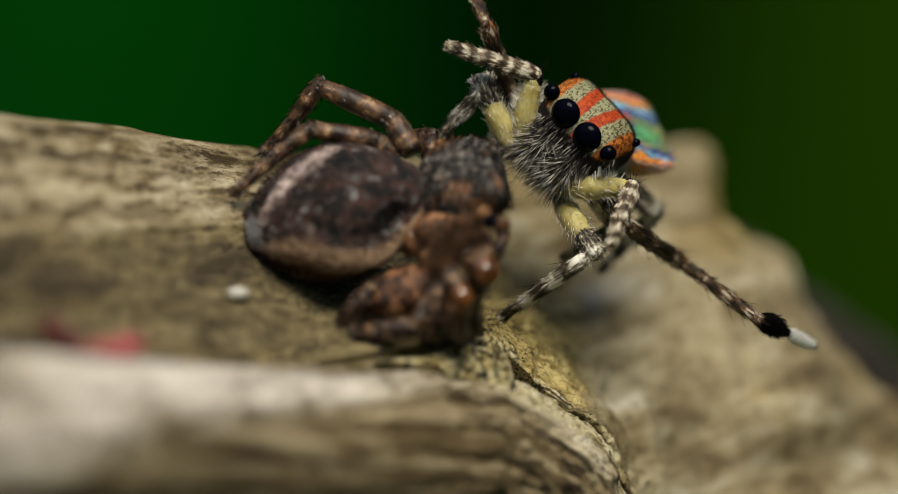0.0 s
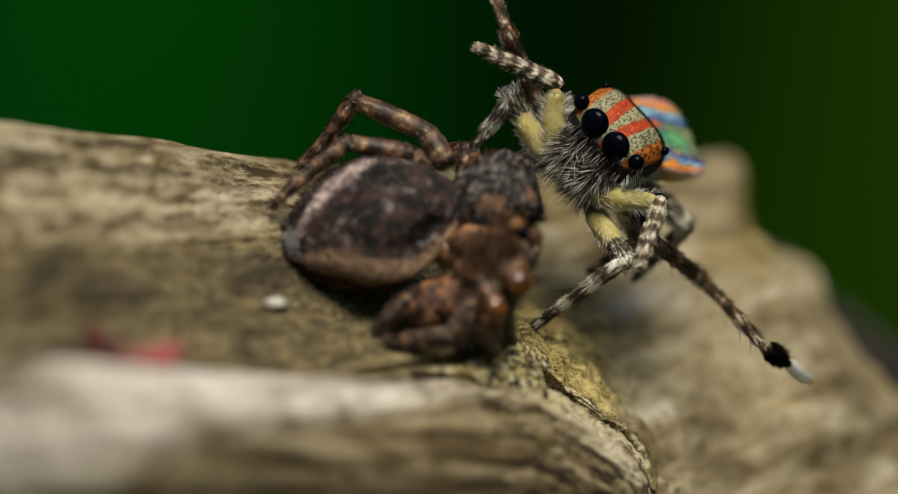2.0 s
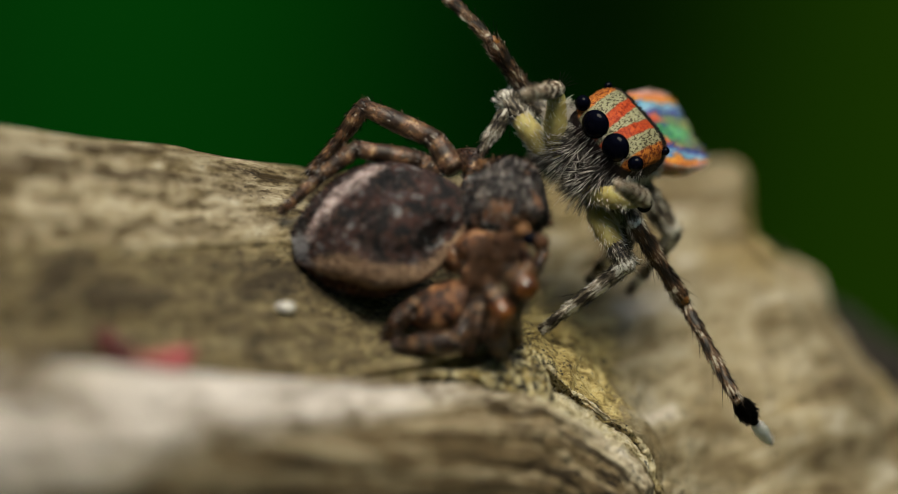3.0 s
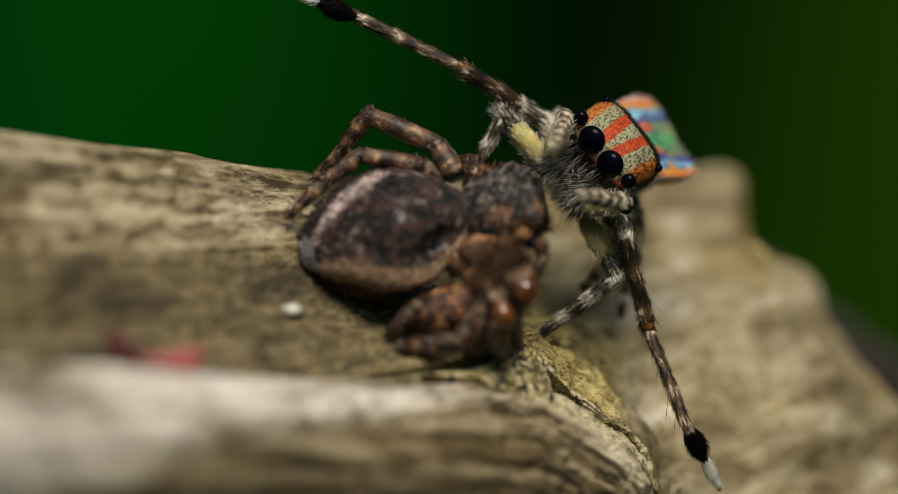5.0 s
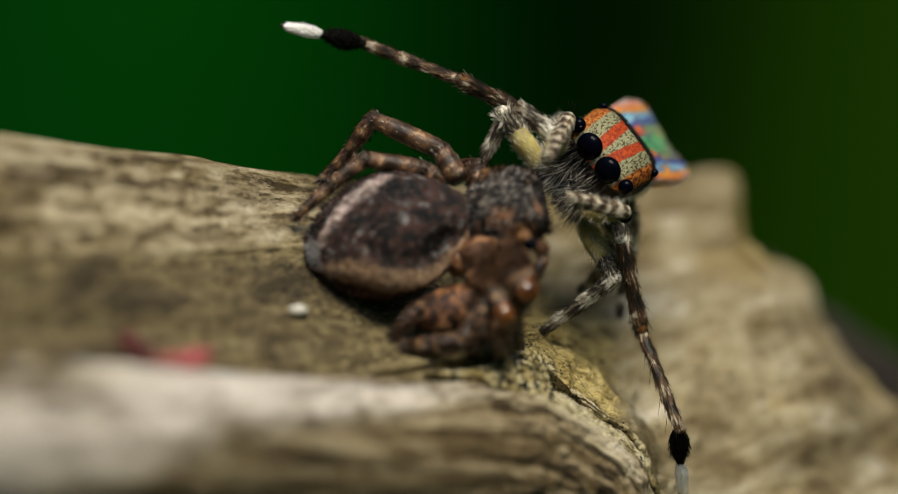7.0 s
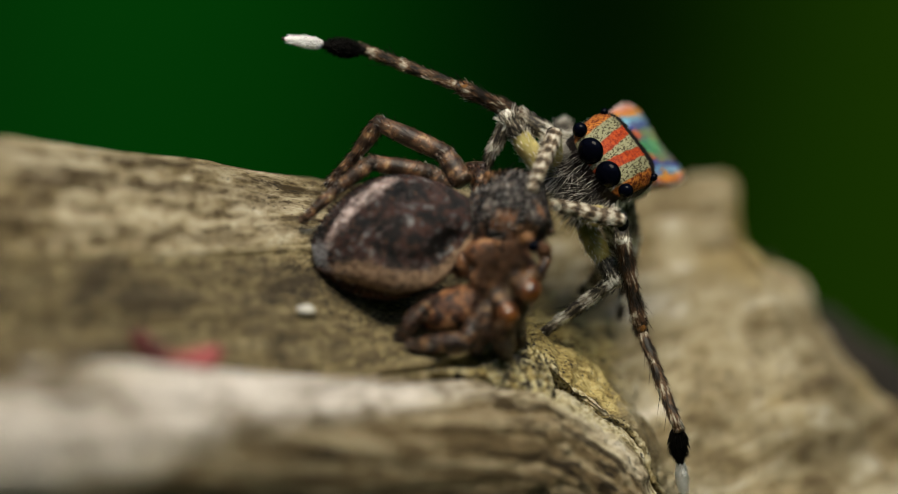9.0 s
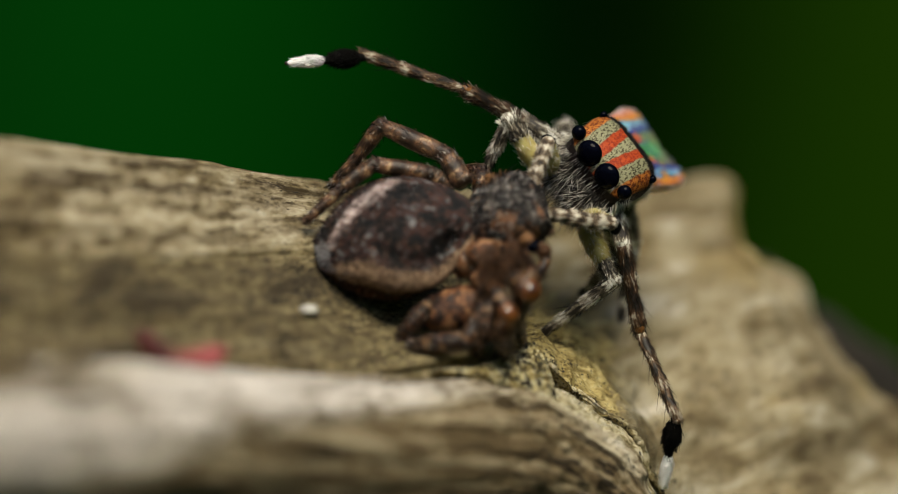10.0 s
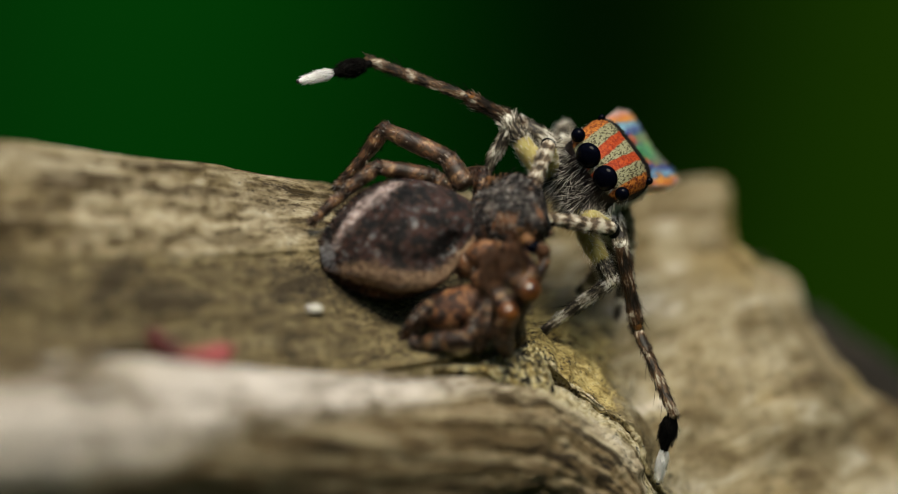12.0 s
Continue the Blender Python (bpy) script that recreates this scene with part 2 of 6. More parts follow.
# ---- the place ----
def profile_of_log(u):
    """Outline (v, w) of the log at u: back, crest, lip, hollow, front ridge, underside."""
    at = (-14, -8, -5, -2, 1.1, 2.5, 3.5, 5.45, 5.80, 6.85, 8.3, 12)

    def f(*q):
        return np.interp(u, at, q)

    crest = np.interp(u, (-14, -8, -5, -2, 1.1, 2.5, 3.5, 5.44, 5.62, 6.30, 6.66, 6.82, 7.8, 8.3, 12), (2.4, 1.90, 1.62, 1.20, 1.10, 1.10, 1.16, 1.33, -0.05, -0.34, -0.66, -1.2, -2.2, -2.8, -6))
    wc = f(-9, -4.6, -2.0, 1.3, 4.6, 6.0, 6.3, 6.9, 6.2, 6, 6, 6)
    lip = f(0.1, 0.05, 0.0, 0.1, 0.3, 0.3, 0.2, 0.1, -0.35, -1.9, -3.9, -7)
    wl = f(-10.5, -6.2, -3.8, -0.6, 2.7, 4.7, 5.0, 5.3, 4.8, 4.8, 5, 5)
    wf = f(-11, -6.9, -5.0, -2.5, 0.1, 2.3, 3.1, 3.7, 3.4, 3.6, 4, 4.5)
    nose = (-14, -8, -5, -2, 1.1, 1.6, 2.3, 3.05, 3.4, 3.58, 5.6, 6.85, 8.3, 12)
    hollow = np.interp(u, nose, (-2.3, -2.3, -2.4, -2.3, -1.65, -1.95, -2.66, -3.2, -3.58, -4.2, -6.3, -6.6, -7, -8.5))
    wv = f(-12, -8.2, -6.2, -3.6, -1.4, -0.65, 0.1, 1.2, 1.3, 1.6, 2.4, 4)
    ridge = np.interp(u, nose, (-1.9, -1.95, -2.1, -2.25, -2.42, -2.48, -2.80, -3.3, -3.7, -4.4, -6.9, -7.2, -7.6, -9))
    wr = f(-15, -11, -8.2, -4.8, -2.2, -1.1, -0.5, 0.8, 1, 1.4, 2, 3)
    low = np.minimum(-1.3, lip - 0.6)
    return [(ridge - 7, wc + 7), (crest - 4.5, wc + 5.5), (crest - 1.6, wc + 3.6), (crest - 0.3, wc + 1.3), (crest, wc),
            (crest - 0.45, wc - 0.75), (lip + 0.15, wl + 0.05), (lip - 0.30, wl - 0.32), (low, wf), (hollow + 0.25, wv + 0.5), (hollow, wv),
            (ridge - 0.05, wr + 0.9), (ridge, wr), (ridge - 0.55, wr - 0.9), (ridge - 1.5, wr - 1.2), (ridge - 3.0, wr - 0.4), (ridge - 7, wr + 2)]


def build_log():
    nu, ns = 760, 440
    u = np.interp(np.linspace(0, 1, nu), [0, 0.20, 0.82, 1], [-14, -3.2, 4.6, 11])
    ctrl = np.array([[np.broadcast_to(a, (nu,)), np.broadcast_to(b, (nu,))] for a, b in profile_of_log(u)])
    ker = np.exp(-0.5 * (np.arange(-9, 10) / 2.6) ** 2)
    ker /= ker.sum()
    pad = np.concatenate([np.repeat(ctrl[:, :, :1], 9, 2), ctrl, np.repeat(ctrl[:, :, -1:], 9, 2)], 2)
    ctrl = np.apply_along_axis(lambda q: np.convolve(q, ker, "valid"), 2, pad)
    n = len(ctrl)
    # more rows where the skin faces the open hollow
    s = np.interp(np.linspace(0, 1, ns), [0, 0.12, 0.9, 1], [0, 3, n - 2.5, n - 1])
    i = np.clip(np.floor(s).astype(int), 0, n - 2)
    f = (s - i)[:, None]
    p0, p1, p2, p3 = ctrl[np.maximum(i - 1, 0)], ctrl[i], ctrl[i + 1], ctrl[np.minimum(i + 2, n - 1)]
    out = []
    for c in (0, 1):
        a, b, d, e = p0[:, c], p1[:, c], p2[:, c], p3[:, c]
        out.append(0.5 * (2 * b + (d - a) * f + (2 * a - 5 * b + 4 * d - e) * f ** 2 + (3 * b - a - 3 * d + e) * f ** 3))
    v, w = out
    uu = np.broadcast_to(u, v.shape)
    P = np.stack([uu, v, w], -1)
    N = np.cross(np.gradient(P, axis=1), np.gradient(P, axis=0))
    N /= np.linalg.norm(N, axis=-1, keepdims=True) + 1e-9
    arc = np.concatenate([[0], np.cumsum(np.linalg.norm(np.diff(P, axis=0), axis=-1)[:, 160:600].mean(1))])
    q = P.reshape(-1, 3)
    along = np.stack([q[:, 0], np.repeat(arc, nu), q[:, 2] * 0.12], 1)
    ss = np.broadcast_to(s[:, None], v.shape).reshape(-1)
    grain = fnoise(np.stack([q[:, 0] * 0.16, ss * 2.6, q[:, 2] * 0.15], 1), 5, 3)
    lump = fnoise(along * np.array([0.17, 0.5, 1.0]), 4, 11)
    fine = 0.6 * fnoise(along * np.array([0.5, 4.2, 1.0]), 3, 23) + 0.9 * fnoise(along * np.array([1.5, 2.1, 1.0]), 4, 29)
    crack = np.clip(0.10 - np.abs(fnoise(np.stack([q[:, 0] * 0.14, ss * 1.5, q[:, 2] * 0.1], 1), 3, 31)), 0, 1)
    # ledges that climb across the bare end, and the crumbling rim of the front ridge
    climb = np.stack([q[:, 0] * 0.95 + q[:, 1] * 0.31, q[:, 1] * 0.95 - q[:, 0] * 0.31, q[:, 2]], 1)
    bare = np.interp(q[:, 0], [1.5, 3.2], [0, 1]) * np.interp(ss, [9.5, 10.5], [1, 0])
    ledge = fnoise(climb * np.array([0.36, 0.62, 0.3]), 3, 41) * bare
    rim = np.interp(q[:, 0], [0.2, 1.2, 4.2, 5.0], [0, 1, 1, 0.3]) * np.interp(ss, [7.4, 8.4, 15, 16], [0, 1, 1, 0])
    crumble = fnoise(q * 3.2, 4, 47) + 0.7 * fnoise(q * np.array([2.2, 9.0, 5.0]), 3, 53)
    clod = fnoise(q * 1.4, 3, 59) * np.interp(q[:, 0], [0.2, 1.2, 3.4, 4.4], [0, 1, 1, 0]) * np.interp(ss, [6.8, 7.8, 10.6, 11.4], [0, 1, 1, 0])
    d = 0.12 * clod + 0.10 * grain + 0.13 * lump + 0.026 * fine - 0.6 * crack * np.clip(0.4 + lump, 0, 1) + 0.30 * ledge + 0.075 * rim * crumble
    q = q + N.reshape(-1, 3) * d[:, None]
    g = Geo()
    pts = [cf(*p) for p in q]
    rows = [pts[r * nu:(r + 1) * nu] for r in range(ns)]
    g.grid(rows, close=False)
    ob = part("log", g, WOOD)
    # where mould and painted lip shade darken the hollow, and where the front ridge is silvered by weather
    # lengthwise and crosswise place on the skin, for the grain
    a = ob.data.attributes.new("along", "FLOAT_VECTOR", "POINT")
    a.data.foreach_set("vector", along.ravel())
    a = ob.data.attributes.new("slope", "FLOAT_VECTOR", "POINT")
    a.data.foreach_set("vector", (climb * np.array([0.85, 1.15, 0.5])).ravel())
    a = ob.data.attributes.new("crust", "FLOAT", "POINT")
    a.data.foreach_set("value", np.interp(q[:, 0], [0.8, 1.8, 4.5], [0, 1, 1]) * np.interp(ss, [9.2, 9.9, 12.2, 12.9], [0, 1, 1, 0]))
    a = ob.data.attributes.new("dark_patches", "FLOAT", "POINT")
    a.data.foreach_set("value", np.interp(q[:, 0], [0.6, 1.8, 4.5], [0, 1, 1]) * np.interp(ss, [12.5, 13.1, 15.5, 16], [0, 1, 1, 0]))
    a = ob.data.attributes.new("ochre", "FLOAT", "POINT")
    a.data.foreach_set("value", np.interp(q[:, 0], [0.7, 1.3, 2.6, 3.6], [0, 1, 1, 0]) * np.interp(ss, [7.2, 8.0, 9.6, 10.2], [0, 1, 1, 0]))
    # mould mask; also places the shade painted below the lip
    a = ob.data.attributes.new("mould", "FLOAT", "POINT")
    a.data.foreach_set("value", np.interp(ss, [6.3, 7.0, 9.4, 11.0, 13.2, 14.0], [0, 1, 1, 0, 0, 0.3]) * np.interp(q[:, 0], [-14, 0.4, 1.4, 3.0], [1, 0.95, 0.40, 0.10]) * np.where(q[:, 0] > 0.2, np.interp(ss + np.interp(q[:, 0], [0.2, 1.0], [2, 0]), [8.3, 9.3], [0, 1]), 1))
    a = ob.data.attributes.new("silver", "FLOAT", "POINT")
    top = np.maximum(np.interp(ss, [3.5, 4.5, 6.0, 6.9], [0, 0.12, 0.12, 0]), np.interp(q[:, 0], [2.5, 5.0], [0, 0.25]))
    drop = np.interp(q[:, 0], [-9, -5.5, -3, 0.5, 1.5, 3.0], [1.6, 1.0, 0.3, -0.6, -0.65, -0.35])
    front = np.interp(ss - np.where(ss > 12, drop, 0), [11.0, 11.6, 12.8, 13.5], [0, 1, 1, 0]) * np.interp(q[:, 0], [-3, -0.8, 0.4, 2.0], [1, 0.85, 0.35, 0.3])
    a.data.foreach_set("value", np.maximum(top, front))
    a = ob.data.attributes.new("smooth", "FLOAT", "POINT")
    a.data.foreach_set("value", np.interp(q[:, 0], [0.6, 2.6], [0, 1]) * np.interp(ss, [10.2, 11.2], [1, 0]))
    a = ob.data.attributes.new("bark", "FLOAT", "POINT")
    a.data.foreach_set("value", np.interp(ss - drop, [13.0, 13.6], [0, 1]) * np.interp(q[:, 0], [2.0, 3.6], [1, 0.7]))
    return tagged(ob, "weathered grey-brown dead branch with silvered grain and lichen", "log", kind="structure"), q.reshape(ns, nu, 3)


log, skin = build_log()


def on_log(u, v, front=True):
    """Depth w of the log's skin nearest the viewer at u, v."""
    d = (skin[..., 0] - u) ** 2 + (skin[..., 1] - v) ** 2
    near = np.argwhere(d < 0.012)
    if not len(near):
        near = [np.unravel_index(d.argmin(), d.shape)]
    return min(skin[a, b, 2] for a, b in near)


# far end of the branch behind, its shadow put into near-black bark
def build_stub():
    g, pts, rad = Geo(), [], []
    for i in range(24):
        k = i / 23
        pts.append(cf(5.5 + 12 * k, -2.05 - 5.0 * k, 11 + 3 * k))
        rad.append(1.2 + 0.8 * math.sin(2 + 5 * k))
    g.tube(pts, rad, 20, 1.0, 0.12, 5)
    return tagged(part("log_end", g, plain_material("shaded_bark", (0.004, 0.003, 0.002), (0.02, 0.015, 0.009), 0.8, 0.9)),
                  "dark end of the branch behind, its shade put into the bark colour", "log", kind="structure")


build_stub()


def build_backdrop():
    """Far foliage, wholly out of focus: a glowing sheet whose unseen ring blocks low sky."""
    k = Mat("far_foliage_glow", 1.0, spec=0.0)
    x = k.axis(0)
    z = k.axis(2)
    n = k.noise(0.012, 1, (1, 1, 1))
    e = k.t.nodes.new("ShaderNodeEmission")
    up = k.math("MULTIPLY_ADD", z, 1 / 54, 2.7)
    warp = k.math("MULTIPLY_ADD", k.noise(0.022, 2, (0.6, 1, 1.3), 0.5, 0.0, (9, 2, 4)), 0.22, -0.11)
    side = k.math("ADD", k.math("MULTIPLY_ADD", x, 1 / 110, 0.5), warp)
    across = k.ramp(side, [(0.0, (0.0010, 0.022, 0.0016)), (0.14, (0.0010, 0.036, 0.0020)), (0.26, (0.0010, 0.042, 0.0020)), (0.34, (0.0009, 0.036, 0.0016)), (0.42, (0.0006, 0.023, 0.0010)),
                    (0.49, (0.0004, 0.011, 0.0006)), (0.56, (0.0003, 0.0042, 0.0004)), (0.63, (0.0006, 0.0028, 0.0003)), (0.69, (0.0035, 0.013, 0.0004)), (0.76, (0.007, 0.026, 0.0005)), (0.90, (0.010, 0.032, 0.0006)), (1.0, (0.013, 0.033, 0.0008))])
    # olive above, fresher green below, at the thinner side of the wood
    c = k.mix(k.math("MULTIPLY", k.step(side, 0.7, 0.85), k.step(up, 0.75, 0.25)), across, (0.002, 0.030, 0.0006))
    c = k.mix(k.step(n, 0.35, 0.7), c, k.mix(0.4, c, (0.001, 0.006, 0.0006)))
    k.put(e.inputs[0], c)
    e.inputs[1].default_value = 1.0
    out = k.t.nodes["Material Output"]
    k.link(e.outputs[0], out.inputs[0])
    g = Geo()
    rows = []
    # unseen ring and bowl round the view, added to hold off low sky light
    for i in range(49):
        a = radians(-180 + 360 * i / 48)
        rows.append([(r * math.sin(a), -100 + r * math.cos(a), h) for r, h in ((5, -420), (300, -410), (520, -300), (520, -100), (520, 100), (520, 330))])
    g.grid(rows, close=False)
    return tagged(part("backdrop", g, k.m), "glowing dark green backdrop for far blurred foliage, closed into an unseen ring", "backdrop", kind="structure")


build_backdrop()

# ---- the male spider ----
def hairs(geo, n, where, length, radius, rnd):
    """n hairs; where(rnd) gives a base and a direction (mm)."""
    for _ in range(n):
        b, d = where(rnd)
        d = (d + Vector((rnd.uniform(-1, 1), rnd.uniform(-1, 1), rnd.uniform(-1, 1))) * 0.22).normalized()
        q = length * rnd.uniform(0.55, 1.25)
        geo.spike(b, b + d * q, radius * rnd.uniform(0.7, 1.2), Vector((rnd.uniform(-1, 1), rnd.uniform(-1, 1), rnd.uniform(-1, 1))) * q * 0.08)
    return geo


def banded(name, dark, mid, pale, pitch, share=0.5, rough=0.55, stray=1.0, rag=2.3):
    """Rings of colour along a limb's own length."""
    k = Mat(name, rough, spec=0.4)
    z = k.math("ADD", k.math("MULTIPLY", k.axis(2), 1.0 / pitch), k.math("MULTIPLY", k.noise(4.0, 4), stray))
    w = k.math("PINGPONG", z, 0.5)
    n = k.noise(13.0, 4, (1, 1, 0.22), 0.7)
    c = k.ramp(k.math("ADD", k.math("MULTIPLY_ADD", w, 1.1, 0.12), k.math("MULTIPLY_ADD", n, rag, -0.5 * rag)),
               [(0.16, dark), (share * 0.75, mid), (min(share + 0.10, 0.97), pale)])
    k.colour(c)
    return k.bump(n, 0.02, 0.8).m


def yellow_skin():
    k = Mat("pale_yellow_cuticle", 0.5, spec=0.3)
    n = k.noise(5.0, 4)
    k.colour(k.ramp(n, [(0.3, (0.28, 0.225, 0.060)), (0.7, (0.52, 0.455, 0.19))]))
    k.soft(0.5, (0.16, 0.13, 0.04))
    return k.bump(k.noise(14.0, 3), 0.012, 0.5).m


YELLOW = yellow_skin()
LEG = banded("banded_leg_scales", (0.016, 0.011, 0.007), (0.20, 0.165, 0.115), (0.72, 0.69, 0.61), 0.62, 0.55)
PALP = banded("banded_palp_scales", (0.040, 0.025, 0.014), (0.22, 0.155, 0.095), (0.62, 0.57, 0.47), 0.26, 0.54, 0.55, 1.5, 2.1)
DARK_LEG = banded("dark_leg_scales", (0.008, 0.005, 0.003), (0.085, 0.040, 0.016), (0.42, 0.38, 0.30), 0.70, 0.78, 0.55, 1.0, 2.8)
META = banded("mottled_leg_scales", (0.012, 0.008, 0.004), (0.12, 0.060, 0.022), (0.50, 0.45, 0.35), 0.60, 0.76, 0.55, 1.0, 2.8)
BLACK = plain_material("black_bristles", (0.002, 0.002, 0.002), (0.008, 0.007, 0.006), 8.0, 0.7, 0.04)
WHITE = plain_material("white_bristles", (0.84, 0.83, 0.80), (0.94, 0.93, 0.92), 8.0, 0.5)
GREY_HAIR = banded("grey_hairs", (0.045, 0.038, 0.034), (0.19, 0.165, 0.145), (0.58, 0.54, 0.49), 0.35, 0.5, 0.4)
DARK_HAIR = plain_material("dark_hairs", (0.008, 0.006, 0.005), (0.05, 0.036, 0.028), 6.0, 0.4)
PALE_HAIR = plain_material("pale_hairs", (0.55, 0.50, 0.42), (0.80, 0.77, 0.70), 6.0, 0.45)
CLAW = plain_material("dark_claw", (0.01, 0.008, 0.006), (0.04, 0.03, 0.02), 9.0, 0.4)


def glassy(name, col):
    k = Mat(name, 0.03, spec=0.06)
    k.colour(col)
    return k.m


AMBER = plain_material('amber_joint', (0.06, 0.022, 0.006), (0.30, 0.13, 0.03), 12.0, 0.3, 0.5)
EYE = glassy("black_eye_lens", (0.0012, 0.0014, 0.004))


def carapace_material():
    k = Mat("striped_carapace", 0.6, spec=0.18)
    x = k.math("ABSOLUTE", k.math("ADD", k.axis(0), k.math("MULTIPLY_ADD", k.noise(5.0, 4), 0.09, -0.045)))
    y = k.axis(1)
    # the stripes narrow towards the eyes
    x = k.math("ADD", x, k.math("MULTIPLY", k.math("MAXIMUM", y, 0.0), k.math("MULTIPLY_ADD", x, -0.13, 0.13)))
    z = k.axis(2)
    fine = k.noise(17.0, 4, (1, 1, 1), 0.6)
    speck = k.step(k.noise(25.0, 3, (1, 0.6, 1), 0.6, 0.0, (2, 2, 2)), 0.50, 0.57)
    cream = k.mix(k.math("MULTIPLY", speck, 0.88), k.mix(fine, (0.21, 0.20, 0.11), (0.38, 0.37, 0.23)), (0.05, 0.04, 0.02))
    red = k.mix(k.step(fine, 0.35, 0.62), (0.23, 0.022, 0.007), (0.45, 0.068, 0.014))
    rim = k.mix(k.step(fine, 0.4, 0.6), (0.16, 0.03, 0.008), (0.56, 0.20, 0.035))
    c = k.mix(k.step(x, 0.13, 0.165), cream, red)
    c = k.mix(k.step(x, 0.325, 0.365), c, cream)
    c = k.mix(k.step(x, 0.575, 0.61), c, rim)
    # black hind margin, and the dark face below the eyes
    edge = k.math("ADD", y, k.math("MULTIPLY_ADD", k.noise(8.0, 3), 0.12, -0.06))
    c = k.mix(k.step(edge, -0.01, 0.03), (0.006, 0.005, 0.005), c)
    under = k.step(k.math("ADD", z, k.math("MULTIPLY", y, 0.33)), 0.05, 0.12)
    c = k.mix(under, k.mix(fine, (0.004, 0.003, 0.004), (0.020, 0.012, 0.013)), c)
    k.colour(c)
    return k.bump(fine, 0.02, 0.8).m


def abdomen_material():
    k = Mat("iridescent_abdomen_scales", 0.5, spec=0.2)
    n = k.noise(3.0, 3, (1, 1, 1), 0.55, 0.5)
    x = k.math("ADD", k.math("ABSOLUTE", k.axis(0)), k.math("MULTIPLY_ADD", n, 0.62, -0.31))
    fine = k.noise(22.0, 3)
    c = k.ramp(k.math("MULTIPLY", x, 0.90), [(0.0, (0.05, 0.30, 0.09)), (0.15, (0.10, 0.42, 0.15)), (0.20, (0.52, 0.06, 0.02)), (0.31, (0.62, 0.18, 0.04)), (0.35, (0.03, 0.05, 0.28)),
               (0.45, (0.05, 0.09, 0.40)), (0.48, (0.42, 0.66, 0.74)), (0.55, (0.12, 0.46, 0.66)), (0.58, (0.05, 0.10, 0.34)), (0.60, (0.78, 0.38, 0.04)), (0.72, (0.74, 0.24, 0.05)), (0.78, (0.70, 0.36, 0.32)), (0.85, (0.74, 0.54, 0.50))])
    tail = k.math("ADD", k.axis(1), k.math("MULTIPLY_ADD", n, 0.5, -0.25))
    c = k.mix(k.math("MULTIPLY", k.math("MULTIPLY", k.step(tail, -0.52, -0.75), k.step(k.math("ABSOLUTE", k.axis(0)), 0.46, 0.30)), 0.8), c, k.mix(k.step(n, 0.4, 0.6), (0.07, 0.30, 0.12), (0.14, 0.40, 0.16)))
    c = k.mix(k.step(k.math("MULTIPLY", k.axis(2), -1.0), -0.08, 0.0), c, k.mix(n, (0.68, 0.26, 0.03), (0.80, 0.50, 0.10)))
    blue = k.step(k.noise(7.0, 3, (1, 1, 1), 0.6, 0.3, (4, 1, 2)), 0.54, 0.60)
    c = k.mix(k.math("MULTIPLY", k.math("MULTIPLY", blue, k.step(k.math("ABSOLUTE", k.axis(0)), 0.72, 0.60)), 0.85), c, (0.02, 0.035, 0.20))
    c = k.mix(k.math("MULTIPLY", k.step(fine, 0.5, 0.62), 0.28), c, (0.029, 0.023, 0.043))
    k.colour(c)
    k.b.inputs["Sheen Weight"].default_value = 0.1
    return k.bump(fine, 0.02, 0.7).m


def limb_part(name, parent, mat, prof, length, k=12, seed=0, hair=0, hair_mat=None, hair_len=0.14, lean=0.55, hair_r=0.008, spines=0, sub=(), label=""):
    """One rigid piece of a limb along its own z; prof: (share of length, radius)."""
    zs = np.linspace(0, 1, 15)
    rr = np.interp(zs, [p for p, _ in prof], [r for _, r in prof])
    g = Geo().tube([(0, 0, float(z) * length) for z in zs], [float(r) for r in rr], k, 1.0, 0.03, seed)
    g.ball((0, 0, 0), (float(rr[0]) * 0.98,) * 3, 8, 12)
    g.ball((0, 0, length), (float(rr[-1]) * 0.98,) * 3, 8, 12)
    ob = part(name, g, mat, parent, label)
    rnd = random.Random(seed * 7 + 1)

    def where(r):
        z = r.uniform(0.0, 1.0)
        a = r.uniform(0, 2 * math.pi)
        rad = float(np.interp(z, zs, rr))
        out = Vector((math.cos(a), math.sin(a), 0))
        return out * rad * 0.93 + Vector((0, 0, z * length)), out * (1 - lean) + Vector((0, 0, lean))

    if hair:
        part("hair", hairs(Geo(), hair, where, hair_len, hair_r, rnd), hair_mat or mat, ob, kind="stuff")
    if spines:
        g = Geo()
        for _ in range(spines):
            b, d = where(rnd)
            d = Vector((d.x, d.y, 0.35)).normalized()
            g.spike(b, b + d * rnd.uniform(0.28, 0.50), 0.0065)
        part("spine", g, BLACK, ob, kind="stuff")
    return ob


limb = {}
FEMUR = [(0, 0.13), (0.2, 0.19), (0.6, 0.21), (0.9, 0.17), (1, 0.14)]
TIBIA = [(0, 0.125), (0.15, 0.14), (0.32, 0.115), (0.42, 0.125), (0.68, 0.105), (0.74, 0.085), (1, 0.085)]
TARSUS = [(0, 0.075), (0.5, 0.075), (0.9, 0.06), (1, 0.045)]


